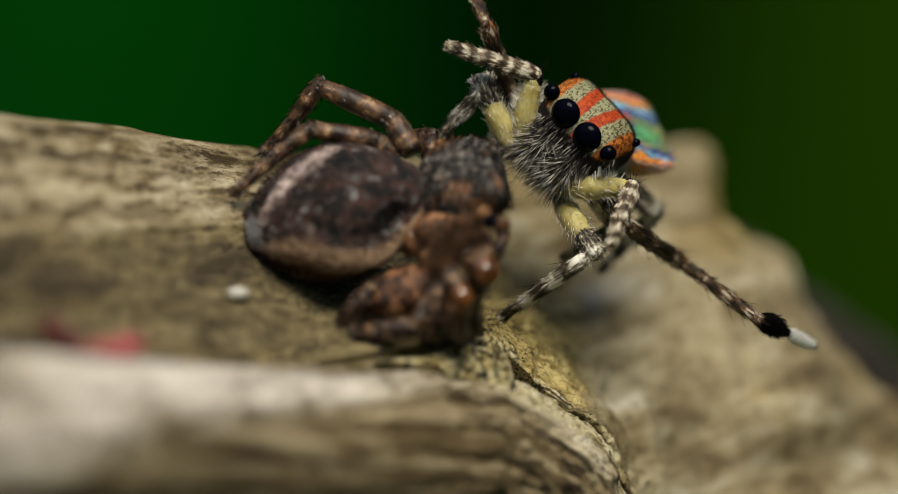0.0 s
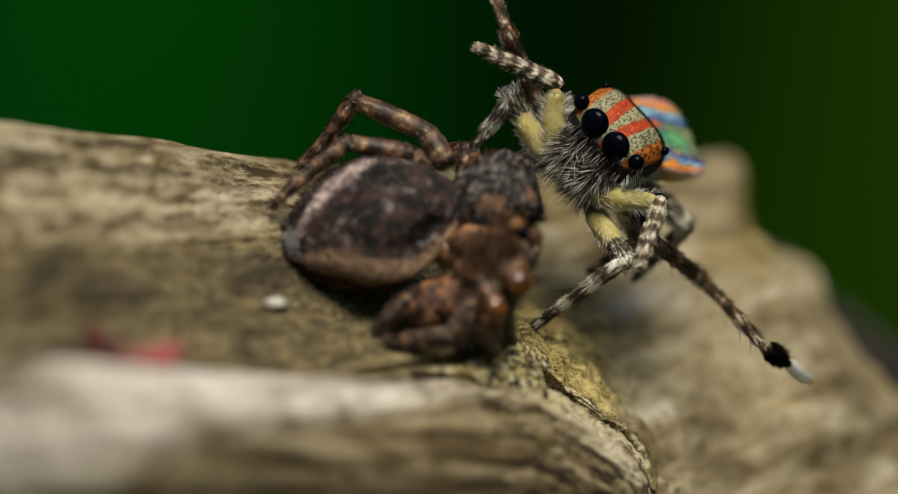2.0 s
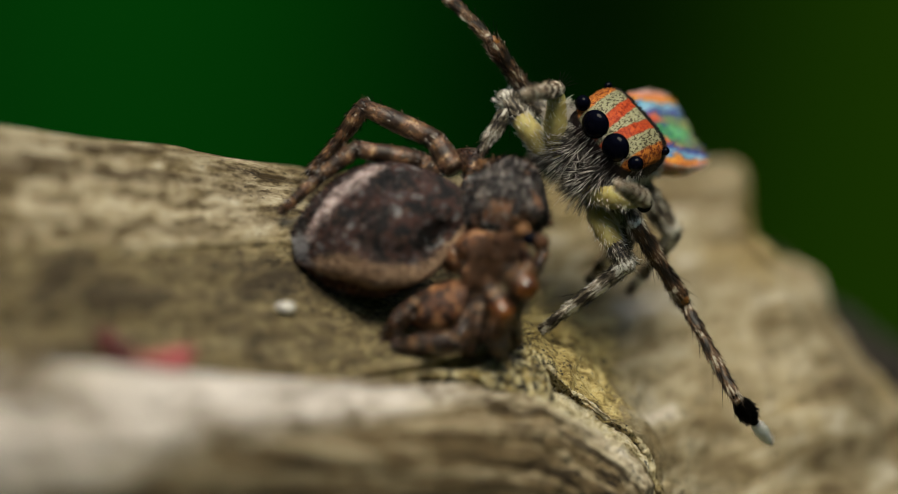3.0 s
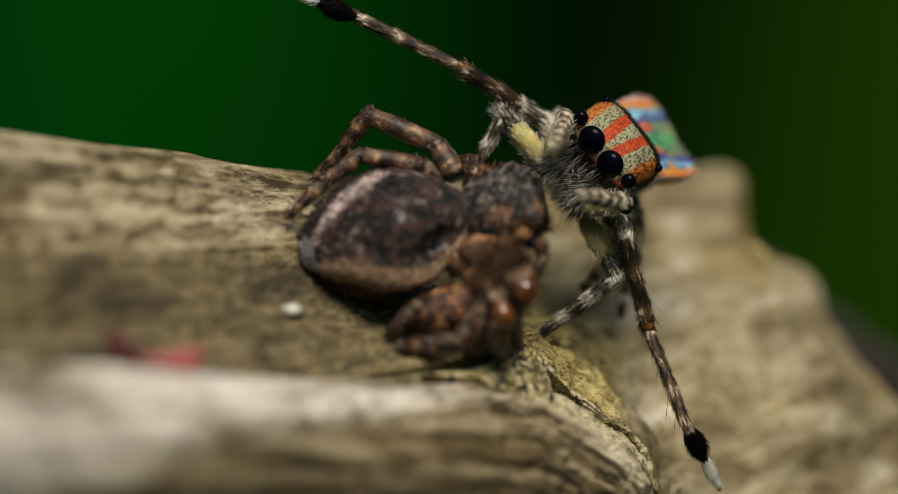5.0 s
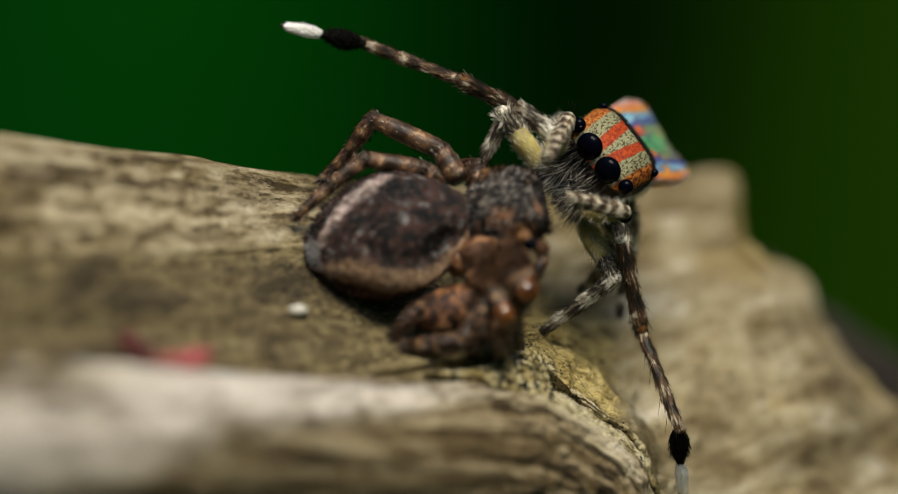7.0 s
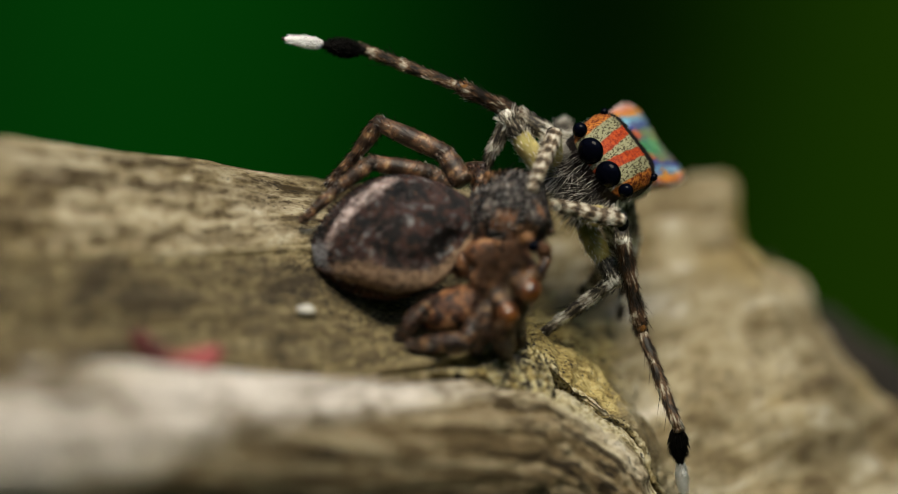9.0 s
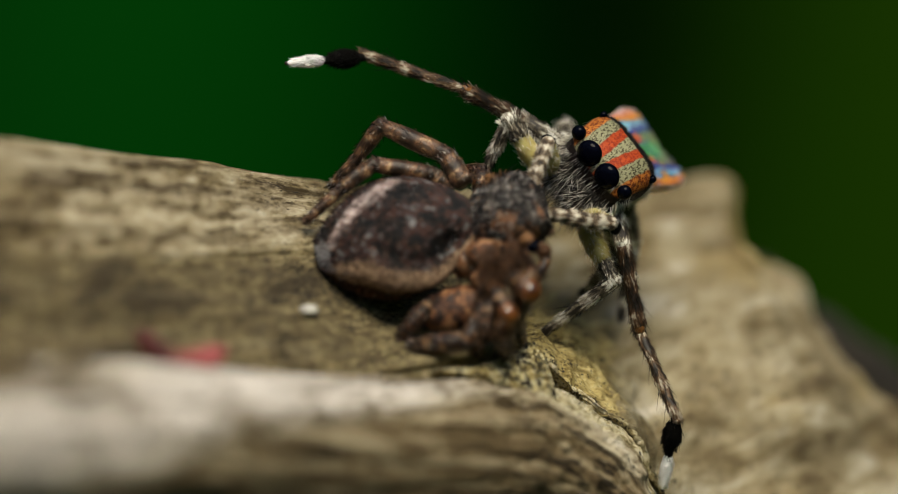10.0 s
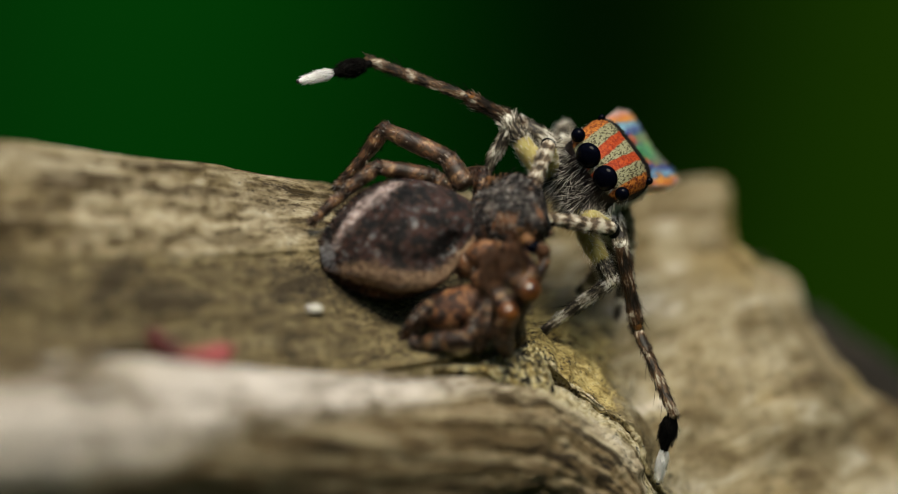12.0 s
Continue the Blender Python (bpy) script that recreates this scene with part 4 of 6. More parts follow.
def build_female_body():
    rows, marks = [], {"fold": [], "rim": [], "side": [], "tip": [], "pit": []}
    nk, nj = 64, 84
    for i in range(nk):
        k = i / (nk - 1)
        y = -0.02 - 2.95 * k
        half = 0.12 + 1.10 * math.sin(math.pi * (0.04 + 0.93 * k)) ** 0.70
        top = 0.10 + 0.92 * math.sin(math.pi * (0.06 + 0.90 * k)) ** 0.70
        low = 0.10 + 0.74 * math.sin(math.pi * (0.05 + 0.92 * k)) ** 0.8
        # the skin fold that runs from the waist along the flank to the tail
        turn = float(np.interp(k, [0, 0.1, 0.24, 0.46, 0.59, 0.71, 0.88, 1], [6, -2, -8, 5, 15, 24, 26, 26]))
        wide = float(np.interp(k, [0, 0.15, 0.45, 0.65, 0.85, 1], [9, 9, 16, 19, 15, 9]))
        far = float(np.interp(k, [0.25, 0.49, 0.64, 0.83, 0.95], [122, 112, 104, 84, 60]))
        row = []
        for j in range(nj):
            a = 2 * math.pi * j / nj
            deg = math.degrees(a)
            deg = deg - 360 if deg > 250 else deg
            c, s = math.cos(a), math.sin(a)
            x = half * c
            z = (top if s > 0 else low) * math.copysign(abs(s) ** 0.9, s)
            r = 1.0 + 0.10 * bell(deg, turn, wide * 0.8) - 0.10 * bell(deg, turn + wide * 1.7, 11) * float(np.interp(k, [0, 0.55, 0.8], [1, 0.6, 0.1])) - 0.09 * bell(deg, turn - wide * 1.7, 12)
            r += 0.05 * bell(deg, far, 16) * bell(k, 0.7, 0.3) - 0.34 * bell(deg, turn + 32, 22) * bell(k, 0.16, 0.11)
            r += 0.02 * math.sin(14 * k + 3 * math.sin(a)) * bell(deg, 80, 50)
            row.append((x * r, y, z * r))
            marks["fold"].append(min(1.0, 1.25 * bell(deg, turn, wide)))
            marks["rim"].append(0.9 * bell(deg, far, 17) * float(np.interp(k, [0.30, 0.45], [0, 1])))
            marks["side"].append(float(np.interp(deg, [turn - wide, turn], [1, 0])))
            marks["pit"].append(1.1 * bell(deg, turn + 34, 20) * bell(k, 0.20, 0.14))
            marks["tip"].append(float(np.interp(k, [0.84, 0.95], [0, 1])) * bell(deg, 60, 55))
        rows.append(row)
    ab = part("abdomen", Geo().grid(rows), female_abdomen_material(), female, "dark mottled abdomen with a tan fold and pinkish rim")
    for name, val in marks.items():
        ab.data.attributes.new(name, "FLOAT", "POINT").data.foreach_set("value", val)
    own = ab.data.materials[0]
    for seed, n, mat, ln in ((31, 2600, own, 0.12), (32, 900, BLACK, 0.14), (34, 330, SLATE, 0.07), (35, 450, RUST, 0.10)):
        g, rnd = Geo(), random.Random(seed)
        for _ in range(n):
            i, j = rnd.randrange(0, nk - 1), rnd.randrange(0, nj)
            if mat is SLATE and marks["fold"][i * nj + j] > 0.4:
                continue
            p = Vector(rows[i][j]).lerp(Vector(rows[i + 1][(j + 1) % nj]), rnd.random()) * 0.995
            o = Vector((p.x, 0, p.z)).normalized()
            d = (o * 0.40 + Vector((rnd.uniform(-.3, .3), -0.8, rnd.uniform(-.2, .2)))).normalized()
            g.spike(p, p + d * ln * rnd.uniform(0.4, 1.1), 0.008)
        part("hair", g, mat, ab, kind="stuff")
    part("spinneret", Geo().tube([(0, -2.85, 0.02), (0, -3.02, 0.0), (0, -3.14, -0.03)], [0.14, 0.11, 0.06], 10), F_HAIR, female, "grey-blue tail end")
    rows = []
    for i in range(30):
        k = i / 29
        y = -0.12 + 1.42 * k
        half = 0.16 + 0.62 * math.sin(math.pi * (0.06 + 0.80 * k)) ** 0.6
        top = float(np.interp(k, [0, 0.15, 0.4, 0.75, 0.92, 1], [0.16, 0.42, 0.62, 0.55, 0.36, 0.10]))
        row = []
        for j in range(36):
            a = 2 * math.pi * j / 36
            c, s = math.cos(a), math.sin(a)
            row.append((half * c, y, (top if s > 0 else 0.5) * s))
        rows.append(row)
    head = part("head_shield", Geo().grid(rows), F_HEAD, female, "grey and brown scaly head shield")
    for seed, n, mat, ln, fat in ((33, 2200, BLACK, 0.14, 0.010), (36, 900, SLATE, 0.05, 0.016), (37, 700, RUST, 0.10, 0.010), (38, 160, BLACK, 0.36, 0.006)):
        g, rnd = Geo(), random.Random(seed)
        for _ in range(n):
            i, j = rnd.randrange(0, 29), rnd.randrange(0, 36)
            p = Vector(rows[i][j]).lerp(Vector(rows[i + 1][(j + 1) % 36]), rnd.random()) * 0.99
            if mat is RUST and p.z > 0.32 and p.y > 0.35:
                continue
            o = Vector((p.x, 0, p.z)).normalized()
            d = (o * 0.6 + Vector((rnd.uniform(-.6, .6), 0.6, rnd.uniform(-.6, .6)))).normalized()
            g.spike(p, p + d * ln * rnd.uniform(0.5, 1.1), fat)
        part("hair", g, mat, head, kind="stuff")
    # pale patch of scales on the cheek and loose grey tufts
    for name, spot, n, ln, mat in (("cheek_patch", (870, 398, -2.3), 55, 0.06, PALE_HAIR), ("brow_patch", (846, 300, -1.5), 90, 0.10, F_SOCKET), ("crown_tuft", (890, 350, -1.9), 90, 0.06, SLATE),
                                   ("brow_patch", (914, 402, -2.4), 110, 0.11, F_SOCKET)):
        c, g = spot_at(*spot), Geo()
        near = [Vector(p) for row in rows for p in row if (Vector(p) - c).length < (0.62 if name == "crown_tuft" else 0.40)] or [c]
        near.sort(key=lambda p: (p - c).length)
        for _ in range(n):
            p = near[min(len(near) - 1, int(abs(rnd.gauss(0, 0.4)) * len(near)))] + Vector((rnd.uniform(-.05, .05), rnd.uniform(-.05, .05), 0))
            o = Vector((p.x, 0.2, p.z)).normalized()
            d = (o * 0.7 + Vector((rnd.uniform(-.8, .8), rnd.uniform(-.4, .8), rnd.uniform(-.7, .7)))).normalized()
            g.spike(p * 0.98, p + d * ln * rnd.uniform(0.5, 1.2), 0.010)
        part(name, g, mat, head, kind="stuff")
    for name, spot, r, mat in (("front_middle_eye", (946, 431, -2.55), 0.14, BROWN_EYE), ("front_side_eye", (926, 424, -2.9), 0.125, EYE),
                               ("front_side_eye", (905, 330, -1.2), 0.10, EYE), ("rear_eye", (852, 305, -1.35), 0.085, EYE), ("rear_eye", (868, 428, -2.45), 0.075, EYE)):
        c = spot_at(*spot)
        part(name, Geo().ball(tuple(c), (r,) * 3, 12, 18), mat, female, "glossy dark eye")
        if mat is EYE:
            ring = spot_at(spot[0] - 90 * r, spot[1] - 110 * r, spot[2] + 0.08)
            part("eye_socket", Geo().ball(tuple(ring), (r * 1.0, r * 1.0, r * 0.9), 10, 14), F_SOCKET, female, "orange-brown ring over the eye")


def female_leg(joints, radii, seed, mat, glossy):
    """A bent leg through joints in the female's space: one mesh for each stretch."""
    names = ("femur", "tibia", "metatarsus", "tarsus")
    for i in range(len(joints) - 1):
        a, b = joints[i], joints[i + 1]
        r0, r1 = radii[i], radii[i + 1]
        pts = [a.lerp(b, q / 8) for q in range(9)]
        rr = [(r0 + (r1 - r0) * q / 8) * (1 + 0.22 * math.sin(math.pi * q / 8)) for q in range(9)]
        g = Geo().tube(pts, rr, 12, 1.0, 0.03, seed + i)
        g.ball(tuple(b), (r1 * 1.05,) * 3, 10, 16)
        ob = part(names[i], g, mat, female)
        rings = [bell(q / 8, 0.0, 0.16) + bell(q / 8, 0.55, 0.14) + bell(q / 8, 1.0, 0.12) for q in range(9) for _ in range(12)]
        ob.data.attributes.new("ring", "FLOAT", "POINT").data.foreach_set("value", rings + [0.8] * (len(g.v) - len(rings)))
        if i == 1 and glossy:
            part("knee", Geo().ball(tuple(b), (r1 * 1.40, r1 * 1.30, r1 * 1.34), 14, 20), F_KNEE, ob, "glossy amber-brown knee")
        rnd = random.Random(seed * 5 + i)
        t = (b - a).normalized()

        def where(r):
            q = r.random()
            o = Vector((r.uniform(-1, 1), r.uniform(-1, 1), r.uniform(-1, 1)))
            o = (o - t * o.dot(t)).normalized()
            return a.lerp(b, q) + o * (r0 + (r1 - r0) * q), o * 0.35 + t * 0.7

        for mat_hair, n, ln, fat in ((F_HAIR, 80, 0.12, 0.006), (BLACK, 110, 0.17, 0.006), (SLATE, 40, 0.07, 0.008), (RUST, 50, 0.11, 0.008), (PALE_HAIR, 14, 0.09, 0.008)):
            part("hair", hairs(Geo(), n, where, ln, fat, rnd), mat_hair, ob, kind="stuff")


build_female_body()


def place_leg(seed, path, radii, mat, glossy=False):
    female_leg([spot_at(*q) for q in path], radii, seed, mat, glossy)


# far legs, lifted over the abdomen
place_leg(50, ((800, 310, -1.2), (765, 255, -1.0), (645, 200, -0.6), (600, 262, -0.4), (552, 312, -0.2)), (0.17, 0.16, 0.14, 0.10, 0.06), F_LEG_PALE)
place_leg(60, ((775, 320, -1.0), (735, 290, -1.1), (630, 272, -1.2), (570, 318, -1.3), (505, 378, -1.4)), (0.16, 0.15, 0.13, 0.10, 0.06), F_LEG_PALE)
# near legs, folded under the body
place_leg(70, ((870, 460, -2.1), (895, 482, -2.6), (919, 507, -2.8), (896, 545, -2.5), (905, 602, -1.6)), (0.15, 0.17, 0.18, 0.13, 0.07), F_LEG, True)
place_leg(80, ((845, 470, -2.1), (862, 515, -2.7), (879, 548, -2.9), (868, 592, -2.7), (880, 622, -2.2)), (0.15, 0.16, 0.165, 0.19, 0.08), F_LEG, True)
place_leg(85, ((850, 490, -2.2), (845, 530, -2.6), (836, 570, -2.65), (826, 604, -2.5), (822, 618, -2.3)), (0.10, 0.11, 0.115, 0.09, 0.05), F_LEG_PALE)
place_leg(90, ((840, 512, -2.3), (818, 572, -2.6), (800, 600, -2.6), (750, 602, -2.5), (700, 608, -2.2)), (0.11, 0.13, 0.16, 0.15, 0.09), F_LEG)
place_leg(100, ((745, 520, -1.9), (722, 545, -2.2), (706, 562, -2.2), (684, 592, -2.1), (671, 645, -2.0)), (0.11, 0.13, 0.12, 0.09, 0.035), F_LEG)
# legs hidden behind the body
place_leg(110, ((850, 330, -1.0), (900, 300, -0.6), (905, 310, -0.2), (930, 340, 0.5), (935, 360, 0.9)), (0.16, 0.15, 0.13, 0.10, 0.06), F_LEG)
place_leg(120, ((830, 320, -1.0), (830, 285, -0.7), (790, 290, -0.2), (770, 300, 0.3), (755, 318, 0.8)), (0.16, 0.15, 0.13, 0.10, 0.06), F_LEG)


def mouth_palp(path, radii, seed):
    g = Geo()
    pts = [spot_at(*q) for q in path]
    fine = [pts[i].lerp(pts[i + 1], q / 4) for i in range(len(pts) - 1) for q in range(4)] + [pts[-1]]
    rr = list(np.interp(np.linspace(0, 1, len(fine)), np.linspace(0, 1, len(radii)), radii))
    part("palp", g.tube(fine, [float(r) for r in rr], 12, 1.0, 0.05, seed), F_LEG, female)


mouth_palp(((905, 430, -2.2), (925, 470, -2.7), (905, 500, -2.9), (890, 530, -2.8)), (0.10, 0.12, 0.11, 0.07), 71)
mouth_palp(((925, 400, -1.8), (950, 450, -2.0), (935, 480, -2.2), (925, 500, -2.2)), (0.10, 0.11, 0.10, 0.07), 72)
def chest_material():
    k = Mat("mottled_rusty_cuticle", 0.45, spec=0.35)
    n = k.noise(4.5, 6, (1, 1, 1), 0.72, 0.8)
    k.colour(k.ramp(n, [(0.41, (0.006, 0.003, 0.002)), (0.48, (0.045, 0.016, 0.007)), (0.54, (0.16, 0.060, 0.022)), (0.62, (0.34, 0.18, 0.085))]))
    return k.bump(n, 0.06, 0.8).m


CHEST = chest_material()
for x, y, w, r in ((806, 452, -1.75, (0.30, 0.36, 0.30)), (838, 440, -1.95, (0.32, 0.40, 0.34)), (872, 446, -2.2, (0.28, 0.34, 0.30))):
    c = spot_at(x, y, w)
    flank = part("flank", Geo().ball(tuple(c), r, 14, 20), CHEST, female, "rusty brown side of the chest")
    for mat, n, sd in ((RUST, 90, 1), (BLACK, 130, 2), (F_HAIR, 90, 3), (PALE_HAIR, 24, 4)):
        rnd = random.Random(x * 5 + sd)

        def around(q):
            o = Vector((q.uniform(-1, 1), q.uniform(-1, 1), q.uniform(-1, 1))).normalized()
            return c + Vector((o.x * r[0], o.y * r[1], o.z * r[2])), o * 0.5 + Vector((0.1, 0.3, -0.7))

        part("hair", hairs(Geo(), n, around, 0.13, 0.008, rnd), mat, flank, kind="stuff")
for x, y, w, r in ((836, 484, -2.1, 0.22), (866, 476, -2.2, 0.19)):
    part("coxa", Geo().ball(tuple(spot_at(x, y, w)), (r, r * 1.2, r), 12, 18), CHEST, female, "brown leg base")
part("underside", Geo().ball(tuple(spot_at(786, 540, -1.95)), (0.44, 0.72, 0.40), 16, 26), CHEST, female, "translucent amber-brown underside between the legs")

g, rnd = Geo(), random.Random(77)
for _ in range(420):
    x = rnd.uniform(826, 915)
    y = rnd.uniform(415, 492) - 0.25 * (x - 870)
    b = spot_at(x, y, -2.55 + rnd.uniform(-0.2, 0.3))
    e = spot_at(x - rnd.uniform(2, 16), y + rnd.uniform(12, 30), -2.75 + rnd.uniform(-0.15, 0.1))
    g.spike(b, e, 0.012)
part("beard", g, plain_material("rusty_face_hairs", (0.012, 0.005, 0.002), (0.17, 0.075, 0.028), 7.0, 0.5), female, "rusty brown hair under the face", "stuff")

# ---- small things on the branch ----
def crumb(name, x, y, w, r, mat, label, category, seed):
    g = Geo()
    rnd = random.Random(seed)
    k = 1 + w / 100
    c = cf((x - 784) / 100 * k, (431 - y) / 100 * k, w)
    g.ball((0, 0, 0), (r, r * 0.9, r * 0.6), 8, 12)
    g.v = [tuple(Vector(p) * (1 + 0.18 * rnd.uniform(-1, 1))) for p in g.v]
    ob = part(name, g, mat)
    ob.location = c * 0.001
    return tagged(ob, label, category)


crumb("lichen_crumb", 511, 541, on_log(-2.73, -1.10) + 0.10, 0.16, plain_material("white_lichen", (0.38, 0.36, 0.32), (0.58, 0.56, 0.50), 5.0, 0.8), "round white lichen crumb on the wood", "lichen", 3)


def build_petal():
    """A dry scrap, curled up at one end."""
    at = ((205, 576), (208, 598), (226, 619), (255, 632), (290, 637), (325, 634), (346, 626), (352, 632))
    pts = []
    for x, y in at:
        pts.append(cf((x - 784) / 100 * 0.935, (431 - y) / 100 * 0.935, -6.5))
    c = sum(pts, Vector()) / len(pts)
    fine = [(pts[i].lerp(pts[i + 1], q / 3) - c) for i in range(len(pts) - 1) for q in range(3)] + [pts[-1] - c]
    rad = np.interp(np.linspace(0, 1, len(fine)), [0, 0.15, 0.35, 0.5, 0.7, 0.9, 1], [0.10, 0.20, 0.20, 0.16, 0.21, 0.17, 0.04])
    g = Geo().tube(fine, [float(r) for r in rad], 14, 0.6, 0.16, 8)
    k = Mat("dried_red_petal", 0.55, spec=0.3)
    n = k.noise(3.0, 4, (1, 1, 1), 0.6)
    k.colour(k.mix(k.step(k.math("ADD", k.axis(0), n), 0.2, 0.9), k.ramp(n, [(0.35, (0.035, 0.006, 0.005)), (0.65, (0.12, 0.02, 0.017))]), k.ramp(n, [(0.35, (0.20, 0.030, 0.032)), (0.65, (0.36, 0.085, 0.085))])))
    ob = part("petal_scrap", g, k.bump(n, 0.05, 0.6).m)
    ob.location = c * 0.001
    return tagged(ob, "curled dry red petal scrap lying in the hollow", "petal")


build_petal()


def scatter(name, label, n, mat, box, size, seed):
    """Grains lying on the wood: box is (u from, u to, row from, row to) of the log's skin."""
    g, rnd = Geo(), random.Random(seed)
    ns, nu = skin.shape[:2]
    for _ in range(n):
        u = rnd.triangular(box[0], box[1], 0.5 * (box[0] + box[1]))
        j = min(nu - 1, int(np.searchsorted(skin[ns // 2, :, 0], u)))
        i = round(rnd.uniform(box[2], box[3]) * (ns - 1))
        p = cf(*skin[i, j])
        r = size * rnd.uniform(0.4, 1.3) ** 2
        b = Geo().ball((0, 0, 0), (r, r * rnd.uniform(0.6, 1.2), r * rnd.uniform(0.5, 0.9)), 4, 6)
        b.v = [tuple(Vector(q) * rnd.uniform(0.75, 1.25) + p) for q in b.v]
        g.add(b.v, b.f)
    return tagged(part(name, g, mat), label, "lichen", kind="stuff")


scatter("lichen_grain", "ochre lichen grains crusted on the wood", 3200, plain_material("ochre_lichen", (0.16, 0.115, 0.04), (0.55, 0.45, 0.22), 9.0, 0.85), (-1.5, 2.4, 0.53, 0.69), 0.012, 61)
scatter("ochre_grain", "ochre lichen grains scattered in the hollow", 1500, bpy.data.materials["ochre_lichen"], (-3.6, 1.4, 0.47, 0.66), 0.015, 64)
scatter("pale_grain", "pale crusty lichen grains along the rim", 1600, plain_material("pale_lichen", (0.24, 0.20, 0.12), (0.60, 0.55, 0.42), 9.0, 0.85), (0.4, 4.2, 0.62, 0.735), 0.014, 63)
scatter("black_grain", "black mould grains on the wood", 1300, plain_material("black_mould", (0.006, 0.005, 0.004), (0.03, 0.025, 0.018), 9.0, 0.8), (-2.4, 3.0, 0.50, 0.70), 0.013, 62)


def build_crust():
    """A crumbly wedge of lichen crust that fills the angle between ridge and hollow."""
    g, na, nb = Geo(), 150, 60
    a, b = np.meshgrid(np.linspace(0, 1, na), np.linspace(0, 1, nb), indexing="ij")
    x = 735 + 235 * a
    foot = np.interp(a, [0, 0.5, 1], [652, 676, 708])
    rise = np.interp(a, [0, 0.35, 0.66, 0.80, 0.92, 1], [2, 22, 66, 98, 74, 10])
    y = foot - rise * b
    p = np.stack([x.ravel() * 0.09, y.ravel() * 0.09, b.ravel()], 1)
    lump = fnoise(p * 0.5, 4, 71).reshape(a.shape)
    fine = fnoise(p * 1.7, 3, 77).reshape(a.shape)
    w = np.interp(a, [0, 0.5, 1], [-2.95, -2.55, -1.95]) + 1.0 * rise / 100 * (b ** 1.3) - 0.16 * np.sin(np.pi * np.clip(b, 0, 1)) + 0.09 * lump + 0.09 * fine
    y = y + 5 * lump * b
    k = 1 + w / 100
    rows = [[cf((x[i, j] - 784) / 100 * k[i, j], (431 - y[i, j]) / 100 * k[i, j], w[i, j]) for j in range(nb)] for i in range(na)]
    for r in rows:
        r.append(r[-1] + cd(0, -0.5, 1) * 0.5)
        r.insert(0, r[0] + cd(0, -0.5, 0.6) * 0.5)
    g.grid(rows, close=False)
    m = Mat("crumbly_lichen_crust", 0.9, spec=0.15)
    n, f = m.noise(3.0, 5, (1, 1, 1), 0.65), m.noise(11.0, 4, (1, 1, 1), 0.65)
    c = m.ramp(m.math("ADD", m.math("MULTIPLY", n, 0.5), m.math("MULTIPLY", f, 0.5)), [(0.42, (0.085, 0.056, 0.016)), (0.47, (0.48, 0.375, 0.15)), (0.54, (0.84, 0.76, 0.50))])
    c = m.mix(m.step(m.math("ADD", m.noise(9.0, 5, (1, 1, 1), 0.72, 0.5, (2, 5, 1)), m.math("MULTIPLY", n, 0.35)), 0.645, 0.69), c, (0.012, 0.010, 0.007))
    m.colour(c)
    return tagged(part("lichen_crust", g, m.bump(f, 0.06, 0.9).m), "crumbly ochre lichen crust with black specks on the wood", "lichen")


build_crust()


cam.data.dof.focus_object = keen_eye


